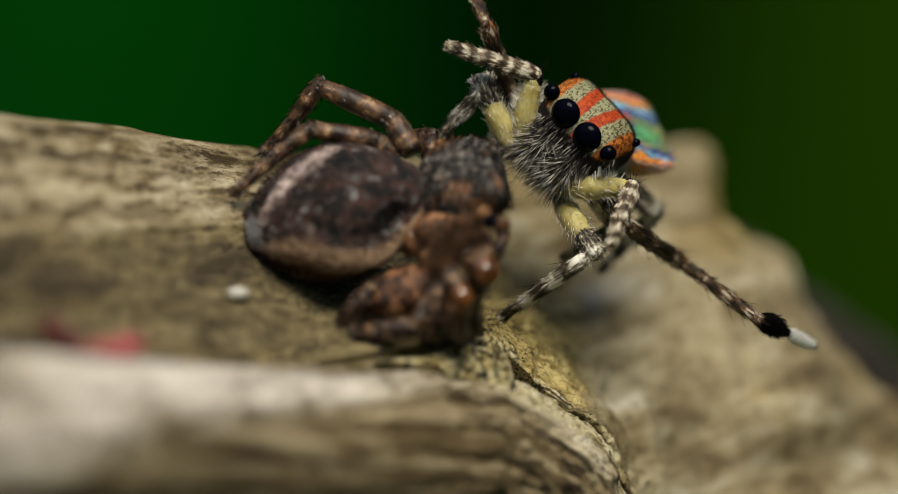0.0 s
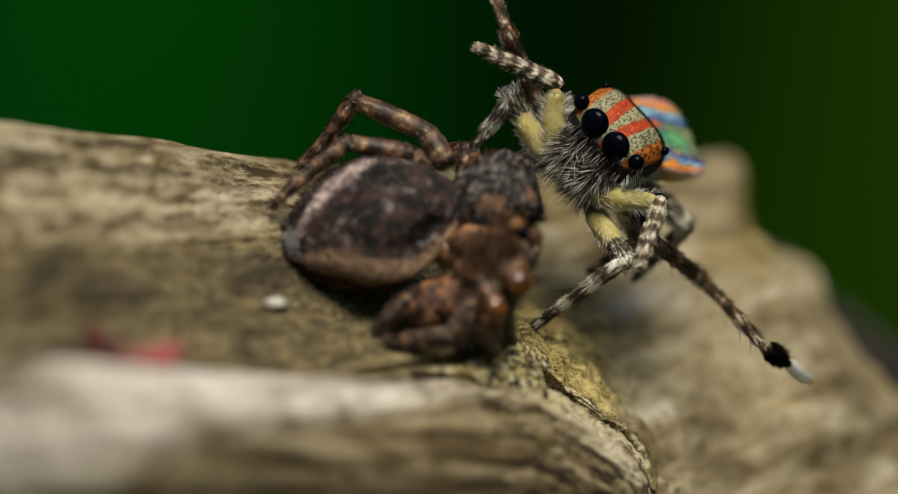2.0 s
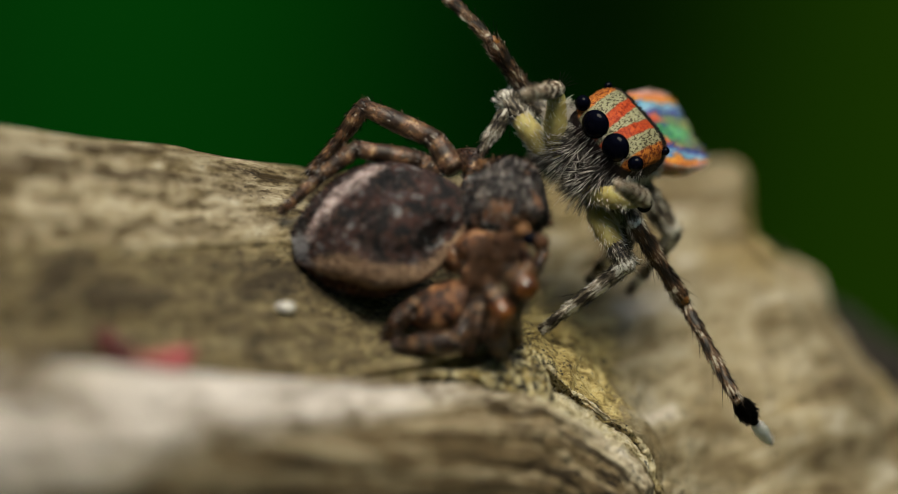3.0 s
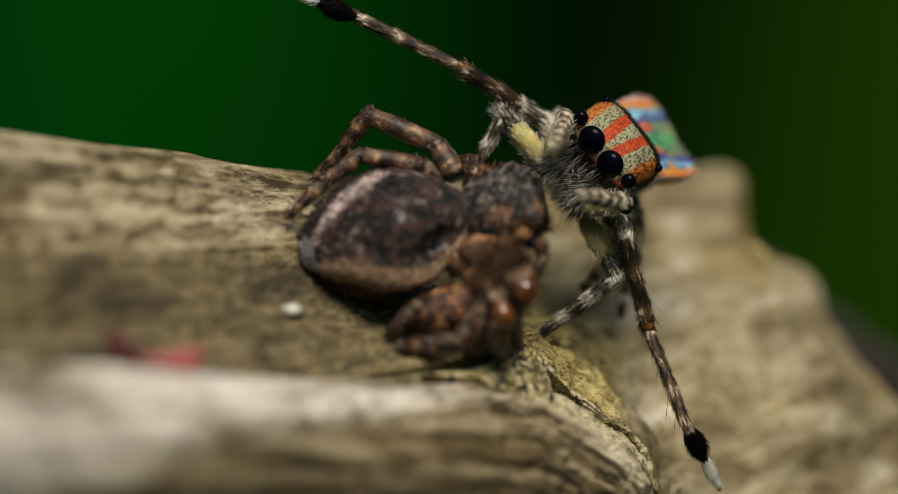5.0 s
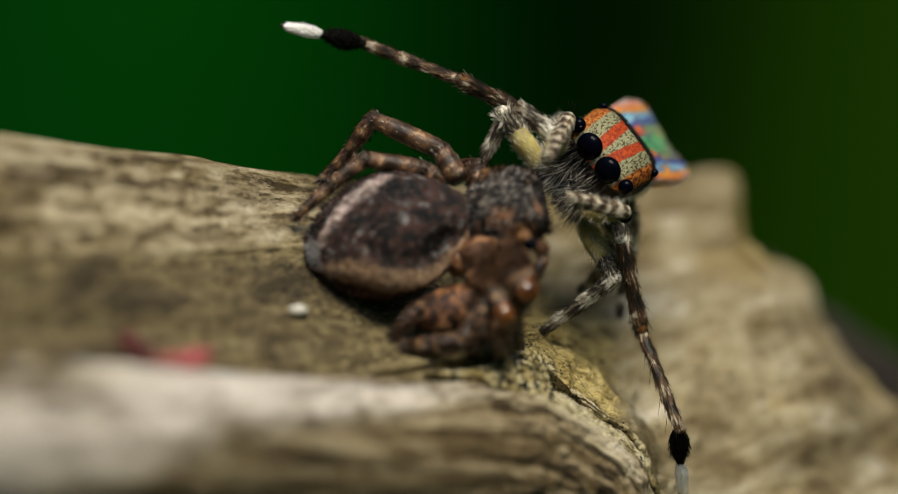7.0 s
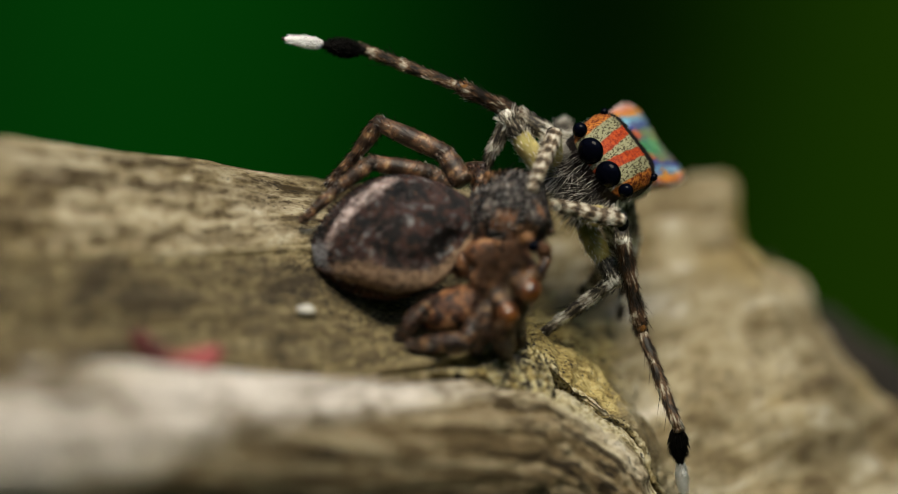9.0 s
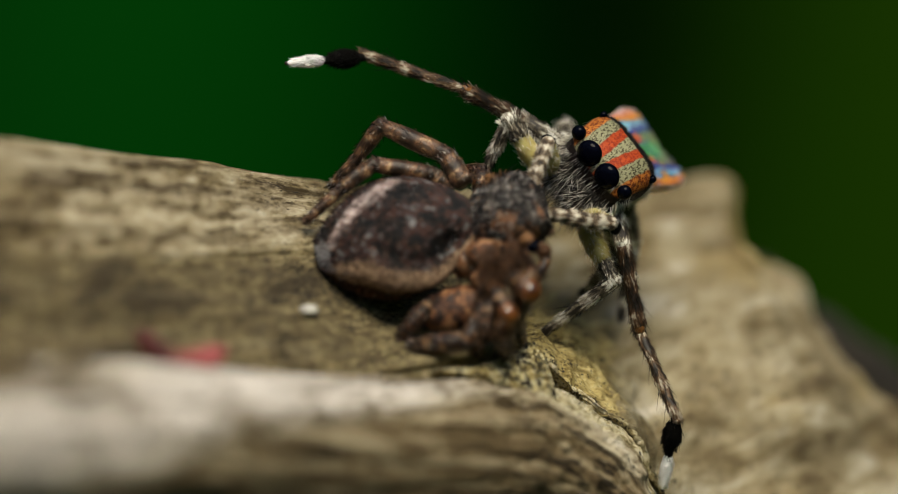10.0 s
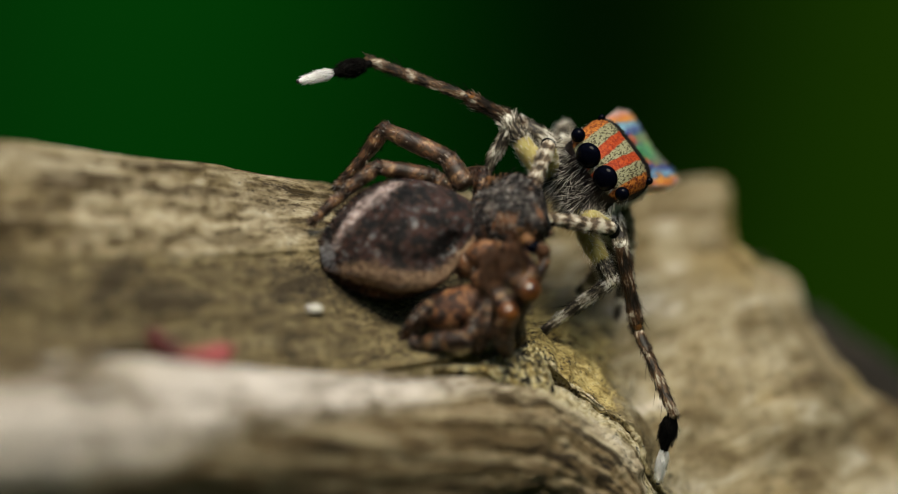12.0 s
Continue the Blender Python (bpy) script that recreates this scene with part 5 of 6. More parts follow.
def motions():
    # body of the male, then each part of its legs in the body's space
    walk(male, [
        (0, stand((3.177, 0.452, 21.688), (-0.4258, -0.8990, 0.1022), (0.6261, -0.2112, 0.7506))),
        (0.5, stand((3.169, 0.465, 21.734), (-0.4285, -0.8962, 0.1148), (0.6330, -0.2071, 0.7459))),
        (1, stand((3.167, 0.464, 21.732), (-0.4290, -0.8966, 0.1103), (0.6278, -0.2081, 0.7500))),
        (1.5, stand((3.174, 0.466, 21.740), (-0.4370, -0.8934, 0.1048), (0.6272, -0.2191, 0.7474))),
        (2, stand((3.160, 0.475, 21.772), (-0.4571, -0.8851, 0.0872), (0.6101, -0.2407, 0.7549))),
        (2.5, stand((3.124, 0.491, 21.832), (-0.4594, -0.8861, 0.0613), (0.6066, -0.2626, 0.7504))),
        (3, stand((3.094, 0.505, 21.886), (-0.4875, -0.8721, 0.0425), (0.5973, -0.2977, 0.7447))),
        (5, stand((3.046, 0.472, 21.760), (-0.4953, -0.8687, 0.0008), (0.6345, -0.3611, 0.6834))),
        (5.5, stand((3.019, 0.465, 21.735), (-0.4838, -0.8749, -0.0211), (0.6369, -0.3686, 0.6771))),
        (6, stand((3.014, 0.463, 21.729), (-0.4867, -0.8734, -0.0154), (0.6294, -0.3629, 0.6871))),
        (6.5, stand((3.022, 0.464, 21.733), (-0.4922, -0.8702, -0.0204), (0.6277, -0.3711, 0.6844))),
        (7, stand((3.011, 0.466, 21.737), (-0.4849, -0.8743, -0.0231), (0.6359, -0.3706, 0.6769))),
        (9, stand((3.001, 0.462, 21.723), (-0.4800, -0.8769, -0.0239), (0.6436, -0.3705, 0.6697))),
        (9.5, stand((3.007, 0.460, 21.716), (-0.4864, -0.8734, -0.0243), (0.6346, -0.3722, 0.6773))),
        (10, stand((3.011, 0.458, 21.709), (-0.5016, -0.8649, -0.0179), (0.6254, -0.3769, 0.6832))),
        (10.5, stand((3.006, 0.460, 21.717), (-0.4943, -0.8690, -0.0222), (0.6331, -0.3774, 0.6759))),
        (11, stand((3.006, 0.460, 21.715), (-0.4960, -0.8679, -0.0261), (0.6323, -0.3817, 0.6741))),
        (11.5, stand((3.004, 0.458, 21.711), (-0.4923, -0.8702, -0.0189), (0.6334, -0.3731, 0.6779))),
        (12, stand((3.011, 0.463, 21.728), (-0.4857, -0.8738, -0.0234), (0.6415, -0.3745, 0.6695))),
    ])
    # the abdomen swings a little behind the head
    walk(abdomen, [(t, swing(*a)) for t, *a in ((0, -36, -15, -1), (1.5, -34, -14.5, -1), (2.0, -31, -14, -1), (2.5, -27, -12.5, 0), (3.0, -23, -12, 1), (5.0, -13, -6, 2), (6.5, -11, -3, 2), (9.0, -6, 1, 2), (12.0, -4, 3, 2))])
    walk(limb['leg1_l'][0], [
        (0, seg(-0.61, 0.45, -1.27, -0.891, 0.449, 0.066)), (1, seg(-0.61, 0.45, -1.27, -0.910, 0.412, 0.041)), (1.5, seg(-0.61, 0.45, -1.27, -0.909, 0.413, 0.050)),
        (2, seg(-0.61, 0.45, -1.27, -0.925, 0.378, 0.045)), (2.5, seg(-0.61, 0.45, -1.27, -0.948, 0.317, -0.014)), (3, seg(-0.61, 0.45, -1.27, -0.964, 0.263, -0.047)),
        (5, seg(-0.61, 0.45, -1.27, -0.983, 0.182, -0.022)), (5.5, seg(-0.61, 0.45, -1.27, -0.974, 0.226, -0.014)), (6.5, seg(-0.61, 0.45, -1.27, -0.962, 0.274, 0.007)),
        (7, seg(-0.61, 0.45, -1.27, -0.968, 0.251, 0.005)), (9, seg(-0.61, 0.45, -1.27, -0.979, 0.205, -0.002)), (9.5, seg(-0.61, 0.45, -1.27, -0.969, 0.247, 0.014)),
        (11.5, seg(-0.61, 0.45, -1.27, -0.974, 0.226, 0.020)), (12, seg(-0.61, 0.45, -1.27, -0.982, 0.187, -0.010)),
    ])
    walk(limb['leg1_l'][1], [
        (0, seg(-1.68, 1.11, -1.40, 0.178, 0.030, -0.984)), (1, seg(-1.70, 1.06, -1.41, 0.167, 0.039, -0.985)), (1.5, seg(-1.70, 1.04, -1.36, 0.157, 0.054, -0.986)),
        (2, seg(-1.73, 0.97, -1.29, 0.160, 0.109, -0.981)), (2.5, seg(-1.79, 0.84, -1.29, 0.142, 0.183, -0.973)), (3, seg(-1.80, 0.78, -1.33, 0.104, 0.262, -0.959)),
        (5, seg(-1.83, 0.68, -1.30, 0.031, 0.388, -0.921)), (5.5, seg(-1.82, 0.73, -1.29, 0.034, 0.391, -0.920)), (6.5, seg(-1.80, 0.79, -1.26, 0.038, 0.364, -0.931)),
        (7, seg(-1.81, 0.76, -1.26, 0.027, 0.377, -0.926)), (9, seg(-1.82, 0.70, -1.27, 0.025, 0.402, -0.915)), (9.5, seg(-1.81, 0.76, -1.25, 0.036, 0.380, -0.924)),
        (11.5, seg(-1.82, 0.73, -1.24, 0.035, 0.384, -0.923)), (12, seg(-1.83, 0.68, -1.28, 0.024, 0.418, -0.908)),
    ])
    walk(limb['leg1_l'][2], [
        (0, seg(-1.39, 1.15, -2.99, 0.178, 0.030, -0.984)), (1, seg(-1.43, 1.12, -3.00, 0.167, 0.039, -0.985)), (1.5, seg(-1.44, 1.13, -2.96, 0.157, 0.054, -0.986)),
        (2, seg(-1.47, 1.15, -2.88, 0.160, 0.109, -0.981)), (2.5, seg(-1.56, 1.14, -2.86, 0.142, 0.183, -0.973)), (3, seg(-1.64, 1.20, -2.88, 0.104, 0.262, -0.959)),
        (5, seg(-1.78, 1.30, -2.79, 0.031, 0.388, -0.921)), (5.5, seg(-1.76, 1.36, -2.78, 0.034, 0.391, -0.920)), (6.5, seg(-1.74, 1.38, -2.77, 0.038, 0.364, -0.931)),
        (7, seg(-1.77, 1.37, -2.76, 0.027, 0.377, -0.926)), (9, seg(-1.78, 1.36, -2.75, 0.025, 0.402, -0.915)), (9.5, seg(-1.75, 1.37, -2.75, 0.036, 0.380, -0.924)),
        (11.5, seg(-1.76, 1.35, -2.74, 0.035, 0.384, -0.923)), (12, seg(-1.79, 1.36, -2.75, 0.024, 0.418, -0.908)),
    ])
    walk(limb['leg1_r'][0], [
        (0, seg(0.55, 0.72, -1.16, 0.920, 0.103, 0.379)), (1, seg(0.55, 0.72, -1.16, 0.926, 0.118, 0.358)), (1.5, seg(0.55, 0.72, -1.15, 0.925, 0.164, 0.342)),
        (2, seg(0.55, 0.72, -1.15, 0.922, 0.190, 0.337)), (2.5, seg(0.55, 0.71, -1.14, 0.961, 0.130, 0.243)), (3, seg(0.55, 0.71, -1.13, 0.984, 0.107, 0.144)),
        (5, seg(0.57, 0.71, -1.12, 0.985, 0.159, 0.070)), (5.5, seg(0.58, 0.71, -1.12, 0.985, 0.149, 0.083)), (6.5, seg(0.57, 0.70, -1.12, 0.955, 0.236, 0.179)),
        (7, seg(0.58, 0.71, -1.12, 0.964, 0.205, 0.168)), (9, seg(0.58, 0.71, -1.12, 0.961, 0.204, 0.188)), (9.5, seg(0.58, 0.70, -1.12, 0.939, 0.253, 0.231)),
        (11.5, seg(0.57, 0.70, -1.11, 0.957, 0.197, 0.211)), (12, seg(0.58, 0.70, -1.12, 0.977, 0.146, 0.156)),
    ])
    walk(limb['leg1_r'][1], [
        (0, seg(1.55, 0.83, -0.74, -0.066, 0.262, -0.963)), (1, seg(1.56, 0.85, -0.76, -0.105, 0.253, -0.962)), (1.5, seg(1.57, 0.90, -0.78, -0.131, 0.238, -0.962)),
        (2, seg(1.58, 0.93, -0.78, -0.154, 0.265, -0.952)), (2.5, seg(1.58, 0.86, -0.88, -0.216, 0.345, -0.914)), (3, seg(1.57, 0.82, -0.98, -0.288, 0.445, -0.848)),
        (5, seg(1.63, 0.87, -1.04, -0.420, 0.422, -0.803)), (5.5, seg(1.64, 0.87, -1.03, -0.427, 0.406, -0.808)), (6.5, seg(1.67, 0.98, -0.91, -0.420, 0.317, -0.850)),
        (7, seg(1.67, 0.94, -0.92, -0.433, 0.326, -0.840)), (9, seg(1.69, 0.94, -0.90, -0.438, 0.303, -0.847)), (9.5, seg(1.69, 1.00, -0.84, -0.420, 0.263, -0.869)),
        (11.5, seg(1.68, 0.93, -0.87, -0.414, 0.334, -0.847)), (12, seg(1.67, 0.86, -0.94, -0.427, 0.380, -0.820)),
    ])
    walk(limb['leg1_r'][2], [
        (0, seg(1.48, 1.09, -1.69, -0.066, 0.263, -0.963)), (1, seg(1.45, 1.10, -1.73, -0.105, 0.254, -0.961)), (1.5, seg(1.45, 1.14, -1.73, -0.131, 0.239, -0.962)),
        (2, seg(1.42, 1.19, -1.72, -0.154, 0.266, -0.952)), (2.5, seg(1.36, 1.20, -1.79, -0.216, 0.345, -0.913)), (3, seg(1.28, 1.26, -1.82, -0.288, 0.445, -0.848)),
        (5, seg(1.20, 1.30, -1.84, -0.420, 0.422, -0.803)), (5.5, seg(1.23, 1.27, -1.83, -0.427, 0.406, -0.808)), (6.5, seg(1.26, 1.30, -1.75, -0.420, 0.318, -0.850)),
        (7, seg(1.25, 1.26, -1.76, -0.433, 0.327, -0.840)), (9, seg(1.25, 1.24, -1.74, -0.438, 0.304, -0.846)), (9.5, seg(1.28, 1.27, -1.71, -0.420, 0.265, -0.868)),
        (11.5, seg(1.26, 1.26, -1.71, -0.414, 0.335, -0.846)), (12, seg(1.24, 1.25, -1.76, -0.427, 0.381, -0.820)),
    ])
    walk(limb['leg3_l'][0], [
        (0, seg(-0.50, -0.10, -0.80, -0.872, 0.473, 0.125)), (1, seg(-0.50, -0.10, -0.80, -0.906, 0.409, 0.105)), (1.5, seg(-0.50, -0.10, -0.80, -0.917, 0.392, 0.073)),
        (2, seg(-0.50, -0.10, -0.80, -0.932, 0.361, -0.014)), (2.3, seg(-0.50, -0.10, -0.80, -0.943, 0.328, -0.048)), (2.4, seg(-0.50, -0.10, -0.80, -0.953, 0.302, -0.034)),
        (2.5, seg(-0.50, -0.10, -0.80, -0.819, 0.569, 0.068)), (3, seg(-0.50, -0.10, -0.80, -0.752, 0.656, 0.065)), (4.8, seg(-0.50, -0.10, -0.80, -0.755, 0.646, 0.114)),
        (5, seg(-0.50, -0.10, -0.80, -0.726, 0.680, 0.104)), (5.5, seg(-0.50, -0.10, -0.80, -0.724, 0.684, 0.090)), (6.5, seg(-0.50, -0.10, -0.80, -0.719, 0.690, 0.081)),
        (7, seg(-0.50, -0.10, -0.80, -0.732, 0.676, 0.087)), (9, seg(-0.50, -0.10, -0.80, -0.719, 0.686, 0.114)), (9.5, seg(-0.50, -0.10, -0.80, -0.729, 0.676, 0.103)),
        (11.5, seg(-0.50, -0.10, -0.80, -0.748, 0.653, 0.118)), (12, seg(-0.50, -0.10, -0.80, -0.757, 0.644, 0.105)),
    ])
    walk(limb['leg3_l'][1], [
        (0, seg(-1.73, 0.57, -0.62, -0.466, -0.863, -0.197)), (1, seg(-1.75, 0.47, -0.65, -0.457, -0.872, -0.177)), (1.5, seg(-1.75, 0.44, -0.70, -0.455, -0.874, -0.171)),
        (2, seg(-1.75, 0.38, -0.82, -0.476, -0.836, -0.273)), (2.3, seg(-1.73, 0.32, -0.86, -0.526, -0.778, -0.343)), (2.4, seg(-1.72, 0.28, -0.84, -0.461, -0.852, -0.250)),
        (2.5, seg(-1.61, 0.68, -0.70, -0.604, -0.687, -0.403)), (3, seg(-1.39, 0.68, -0.72, -0.829, -0.402, -0.389)), (4.8, seg(-1.39, 0.66, -0.67, -0.869, -0.260, -0.422)),
        (5, seg(-1.36, 0.70, -0.68, -0.867, -0.071, -0.494)), (5.5, seg(-1.35, 0.71, -0.69, -0.859, -0.029, -0.512)), (6.5, seg(-1.35, 0.71, -0.70, -0.854, -0.033, -0.519)),
        (7, seg(-1.36, 0.70, -0.70, -0.860, -0.029, -0.509)), (9, seg(-1.35, 0.71, -0.67, -0.867, -0.028, -0.498)), (9.5, seg(-1.36, 0.70, -0.68, -0.857, -0.025, -0.514)),
        (11.5, seg(-1.38, 0.67, -0.66, -0.838, -0.069, -0.542)), (12, seg(-1.39, 0.66, -0.68, -0.841, -0.070, -0.536)),
    ])
    walk(limb['leg3_l'][2], [
        (0, seg(-2.53, -0.91, -0.96, -0.877, 0.362, 0.316)), (1, seg(-2.54, -1.03, -0.96, -0.865, 0.387, 0.320)), (1.5, seg(-2.54, -1.06, -0.99, -0.861, 0.382, 0.336)),
        (2, seg(-2.56, -1.06, -1.29, -0.878, 0.432, 0.208)), (2.3, seg(-2.62, -1.01, -1.45, -0.869, 0.478, 0.126)), (2.4, seg(-2.52, -1.18, -1.27, -0.832, 0.453, 0.320)),
        (2.5, seg(-2.66, -0.50, -1.40, -0.921, 0.379, 0.085)), (3, seg(-2.85, -0.03, -1.41, -0.960, 0.267, -0.082)), (4.8, seg(-2.89, 0.22, -1.40, -0.926, 0.375, -0.041)),
        (5, seg(-2.85, 0.58, -1.53, -0.958, 0.236, -0.161)), (5.5, seg(-2.83, 0.66, -1.57, -0.958, 0.222, -0.180)), (6.5, seg(-2.82, 0.66, -1.60, -0.954, 0.224, -0.200)),
        (7, seg(-2.84, 0.65, -1.57, -0.938, 0.329, -0.108)), (9, seg(-2.84, 0.66, -1.52, -0.945, 0.296, -0.137)), (9.5, seg(-2.84, 0.66, -1.56, -0.907, 0.421, 0.007)),
        (11.5, seg(-2.82, 0.55, -1.59, -0.905, 0.426, 0.011)), (12, seg(-2.84, 0.54, -1.60, -0.901, 0.434, 0.020)),
    ])
    walk(limb['leg3_l'][3], [
        (0, seg(-4.14, -0.25, -0.38, -0.630, -0.777, -0.006)), (1, seg(-4.12, -0.32, -0.37, -0.506, -0.861, -0.046)), (1.5, seg(-4.11, -0.37, -0.38, -0.519, -0.854, -0.036)),
        (2, seg(-4.17, -0.25, -0.91, -0.584, -0.785, -0.206)), (2.3, seg(-4.23, -0.14, -1.22, -0.601, -0.732, -0.321)), (2.4, seg(-4.04, -0.34, -0.68, -0.550, -0.815, -0.181)),
        (2.5, seg(-4.34, 0.20, -1.24, -0.663, -0.668, -0.339)), (3, seg(-4.67, 0.49, -1.56, -0.572, -0.704, -0.421)), (4.8, seg(-4.59, 0.90, -1.46, -0.744, -0.534, -0.402)),
        (5, seg(-4.61, 1.01, -1.82, -0.810, -0.412, -0.417)), (5.5, seg(-4.59, 1.07, -1.91, -0.823, -0.385, -0.418)), (6.5, seg(-4.57, 1.07, -1.96, -0.870, -0.299, -0.392)),
        (7, seg(-4.57, 1.25, -1.77, -0.700, -0.200, -0.685)), (9, seg(-4.58, 1.20, -1.78, -0.761, -0.137, -0.634)), (9.5, seg(-4.50, 1.43, -1.55, -0.657, 0.146, -0.739)),
        (11.5, seg(-4.49, 1.34, -1.57, -0.636, 0.155, -0.756)), (12, seg(-4.50, 1.34, -1.56, -0.641, 0.160, -0.751)),
    ])
    walk(limb['leg3_r'][0], [
        (0, seg(0.44, 0.17, -0.69, 0.984, -0.128, -0.123)), (1, seg(0.44, 0.17, -0.69, 0.984, -0.113, -0.136)), (1.5, seg(0.44, 0.17, -0.69, 0.991, -0.047, -0.122)),
        (2, seg(0.44, 0.17, -0.68, 0.987, 0.025, -0.157)), (2.5, seg(0.44, 0.17, -0.67, 0.991, 0.123, -0.051)), (3, seg(0.44, 0.16, -0.66, 0.957, 0.214, -0.198)),
        (4.8, seg(0.46, 0.16, -0.65, 0.921, 0.345, -0.182)), (5, seg(0.46, 0.16, -0.65, 0.915, 0.373, -0.154)), (5.5, seg(0.47, 0.16, -0.65, 0.913, 0.390, -0.118)),
        (6.5, seg(0.46, 0.16, -0.65, 0.889, 0.455, -0.047)), (7, seg(0.47, 0.16, -0.65, 0.934, 0.319, -0.160)), (9, seg(0.47, 0.16, -0.65, 0.927, 0.330, -0.180)),
        (9.5, seg(0.47, 0.16, -0.65, 0.934, 0.302, -0.191)), (11.5, seg(0.46, 0.16, -0.65, 0.935, 0.280, -0.219)), (12, seg(0.47, 0.16, -0.65, 0.933, 0.226, -0.281)),
    ])
    walk(limb['leg3_r'][1], [
        (0, seg(1.35, 0.05, -0.81, 0.594, 0.566, 0.572)), (1, seg(1.36, 0.06, -0.82, 0.575, 0.562, 0.594)), (1.5, seg(1.40, 0.13, -0.80, 0.557, 0.558, 0.615)),
        (2, seg(1.41, 0.19, -0.84, 0.727, 0.437, 0.530)), (2.5, seg(1.47, 0.29, -0.73, 0.483, 0.771, 0.414)), (3, seg(1.40, 0.38, -0.87, 0.743, 0.538, 0.398)),
        (4.8, seg(1.53, 0.55, -0.86, 0.710, 0.686, 0.161)), (5, seg(1.55, 0.60, -0.84, 0.739, 0.673, 0.030)), (5.5, seg(1.59, 0.64, -0.79, 0.714, 0.700, -0.018)),
        (6.5, seg(1.60, 0.74, -0.71, 0.703, 0.711, -0.012)), (7, seg(1.56, 0.53, -0.84, 0.703, 0.711, -0.008)), (9, seg(1.56, 0.55, -0.86, 0.711, 0.701, -0.052)),
        (9.5, seg(1.54, 0.50, -0.87, 0.721, 0.693, -0.023)), (11.5, seg(1.52, 0.47, -0.90, 0.710, 0.704, -0.020)), (12, seg(1.48, 0.41, -0.96, 0.705, 0.709, -0.017)),
    ])
    walk(limb['leg3_r'][2], [
        (0, seg(2.24, 0.89, 0.05, 0.780, -0.626, -0.021)), (1, seg(2.22, 0.90, 0.07, 0.791, -0.611, 0.041)), (1.5, seg(2.23, 0.96, 0.12, 0.780, -0.620, 0.084)),
        (2, seg(2.49, 0.84, -0.04, 0.797, -0.602, 0.051)), (2.5, seg(2.18, 1.43, -0.11, 0.827, -0.562, 0.024)), (3, seg(2.50, 1.17, -0.28, 0.945, -0.265, -0.194)),
        (4.8, seg(2.57, 1.58, -0.63, 0.903, -0.081, -0.421)), (5, seg(2.65, 1.60, -0.78, 0.892, 0.171, -0.418)), (5.5, seg(2.65, 1.68, -0.82, 0.863, 0.159, -0.479)),
        (6.5, seg(2.65, 1.79, -0.72, 0.858, 0.169, -0.485)), (7, seg(2.60, 1.59, -0.85, 0.796, -0.100, -0.597)), (9, seg(2.62, 1.59, -0.94, 0.812, -0.043, -0.582)),
        (9.5, seg(2.62, 1.53, -0.90, 0.818, 0.062, -0.572)), (11.5, seg(2.57, 1.52, -0.92, 0.833, 0.116, -0.541)), (12, seg(2.53, 1.46, -0.97, 0.827, 0.080, -0.556)),
    ])
    walk(limb['leg3_r'][3], [
        (0, seg(3.81, -0.37, 0.01, 0.558, 0.537, 0.633)), (1, seg(3.81, -0.33, 0.15, 0.543, 0.530, 0.652)), (1.5, seg(3.80, -0.29, 0.28, 0.538, 0.516, 0.666)),
        (2, seg(4.09, -0.37, 0.06, 0.559, 0.545, 0.625)), (2.5, seg(3.85, 0.31, -0.06, 0.663, 0.585, 0.466)), (3, seg(4.39, 0.64, -0.67, 0.620, 0.661, 0.422)),
        (4.8, seg(4.39, 1.41, -1.47, 0.644, 0.765, 0.030)), (5, seg(4.44, 1.95, -1.63, 0.622, 0.783, -0.032)), (5.5, seg(4.38, 2.00, -1.78, 0.643, 0.766, -0.016)),
        (6.5, seg(4.37, 2.13, -1.70, 0.668, 0.744, -0.030)), (7, seg(4.21, 1.39, -2.05, 0.696, 0.636, -0.334)), (9, seg(4.24, 1.51, -2.10, 0.644, 0.665, -0.380)),
        (9.5, seg(4.25, 1.66, -2.05, 0.434, 0.813, -0.387)), (11.5, seg(4.25, 1.75, -2.01, 0.420, 0.805, -0.418)), (12, seg(4.19, 1.63, -2.10, 0.282, 0.848, -0.449)),
    ])
    walk(limb['palp_r'][0], [
        (0, seg(0.50, 0.70, -1.00, 0.542, -0.029, 0.840)), (1, seg(0.50, 0.70, -1.00, 0.551, -0.017, 0.834)), (1.5, seg(0.50, 0.70, -1.00, 0.573, -0.014, 0.819)),
        (2, seg(0.50, 0.70, -1.00, 0.637, 0.008, 0.770)), (2.5, seg(0.50, 0.70, -1.00, 0.711, 0.029, 0.703)), (3, seg(0.50, 0.70, -1.00, 0.530, 0.220, 0.819)),
        (5, seg(0.50, 0.70, -1.00, 0.280, 0.364, 0.888)), (5.5, seg(0.50, 0.70, -1.00, 0.305, 0.280, 0.910)), (6.5, seg(0.50, 0.70, -1.00, 0.307, 0.244, 0.920)),
        (7, seg(0.50, 0.70, -1.00, 0.306, 0.237, 0.922)), (9, seg(0.50, 0.70, -1.00, 0.301, 0.551, 0.778)), (9.5, seg(0.50, 0.70, -1.00, 0.284, 0.649, 0.706)),
        (11.5, seg(0.50, 0.70, -1.00, 0.260, 0.657, 0.707)), (12, seg(0.50, 0.70, -1.00, 0.256, 0.673, 0.694)),
    ])
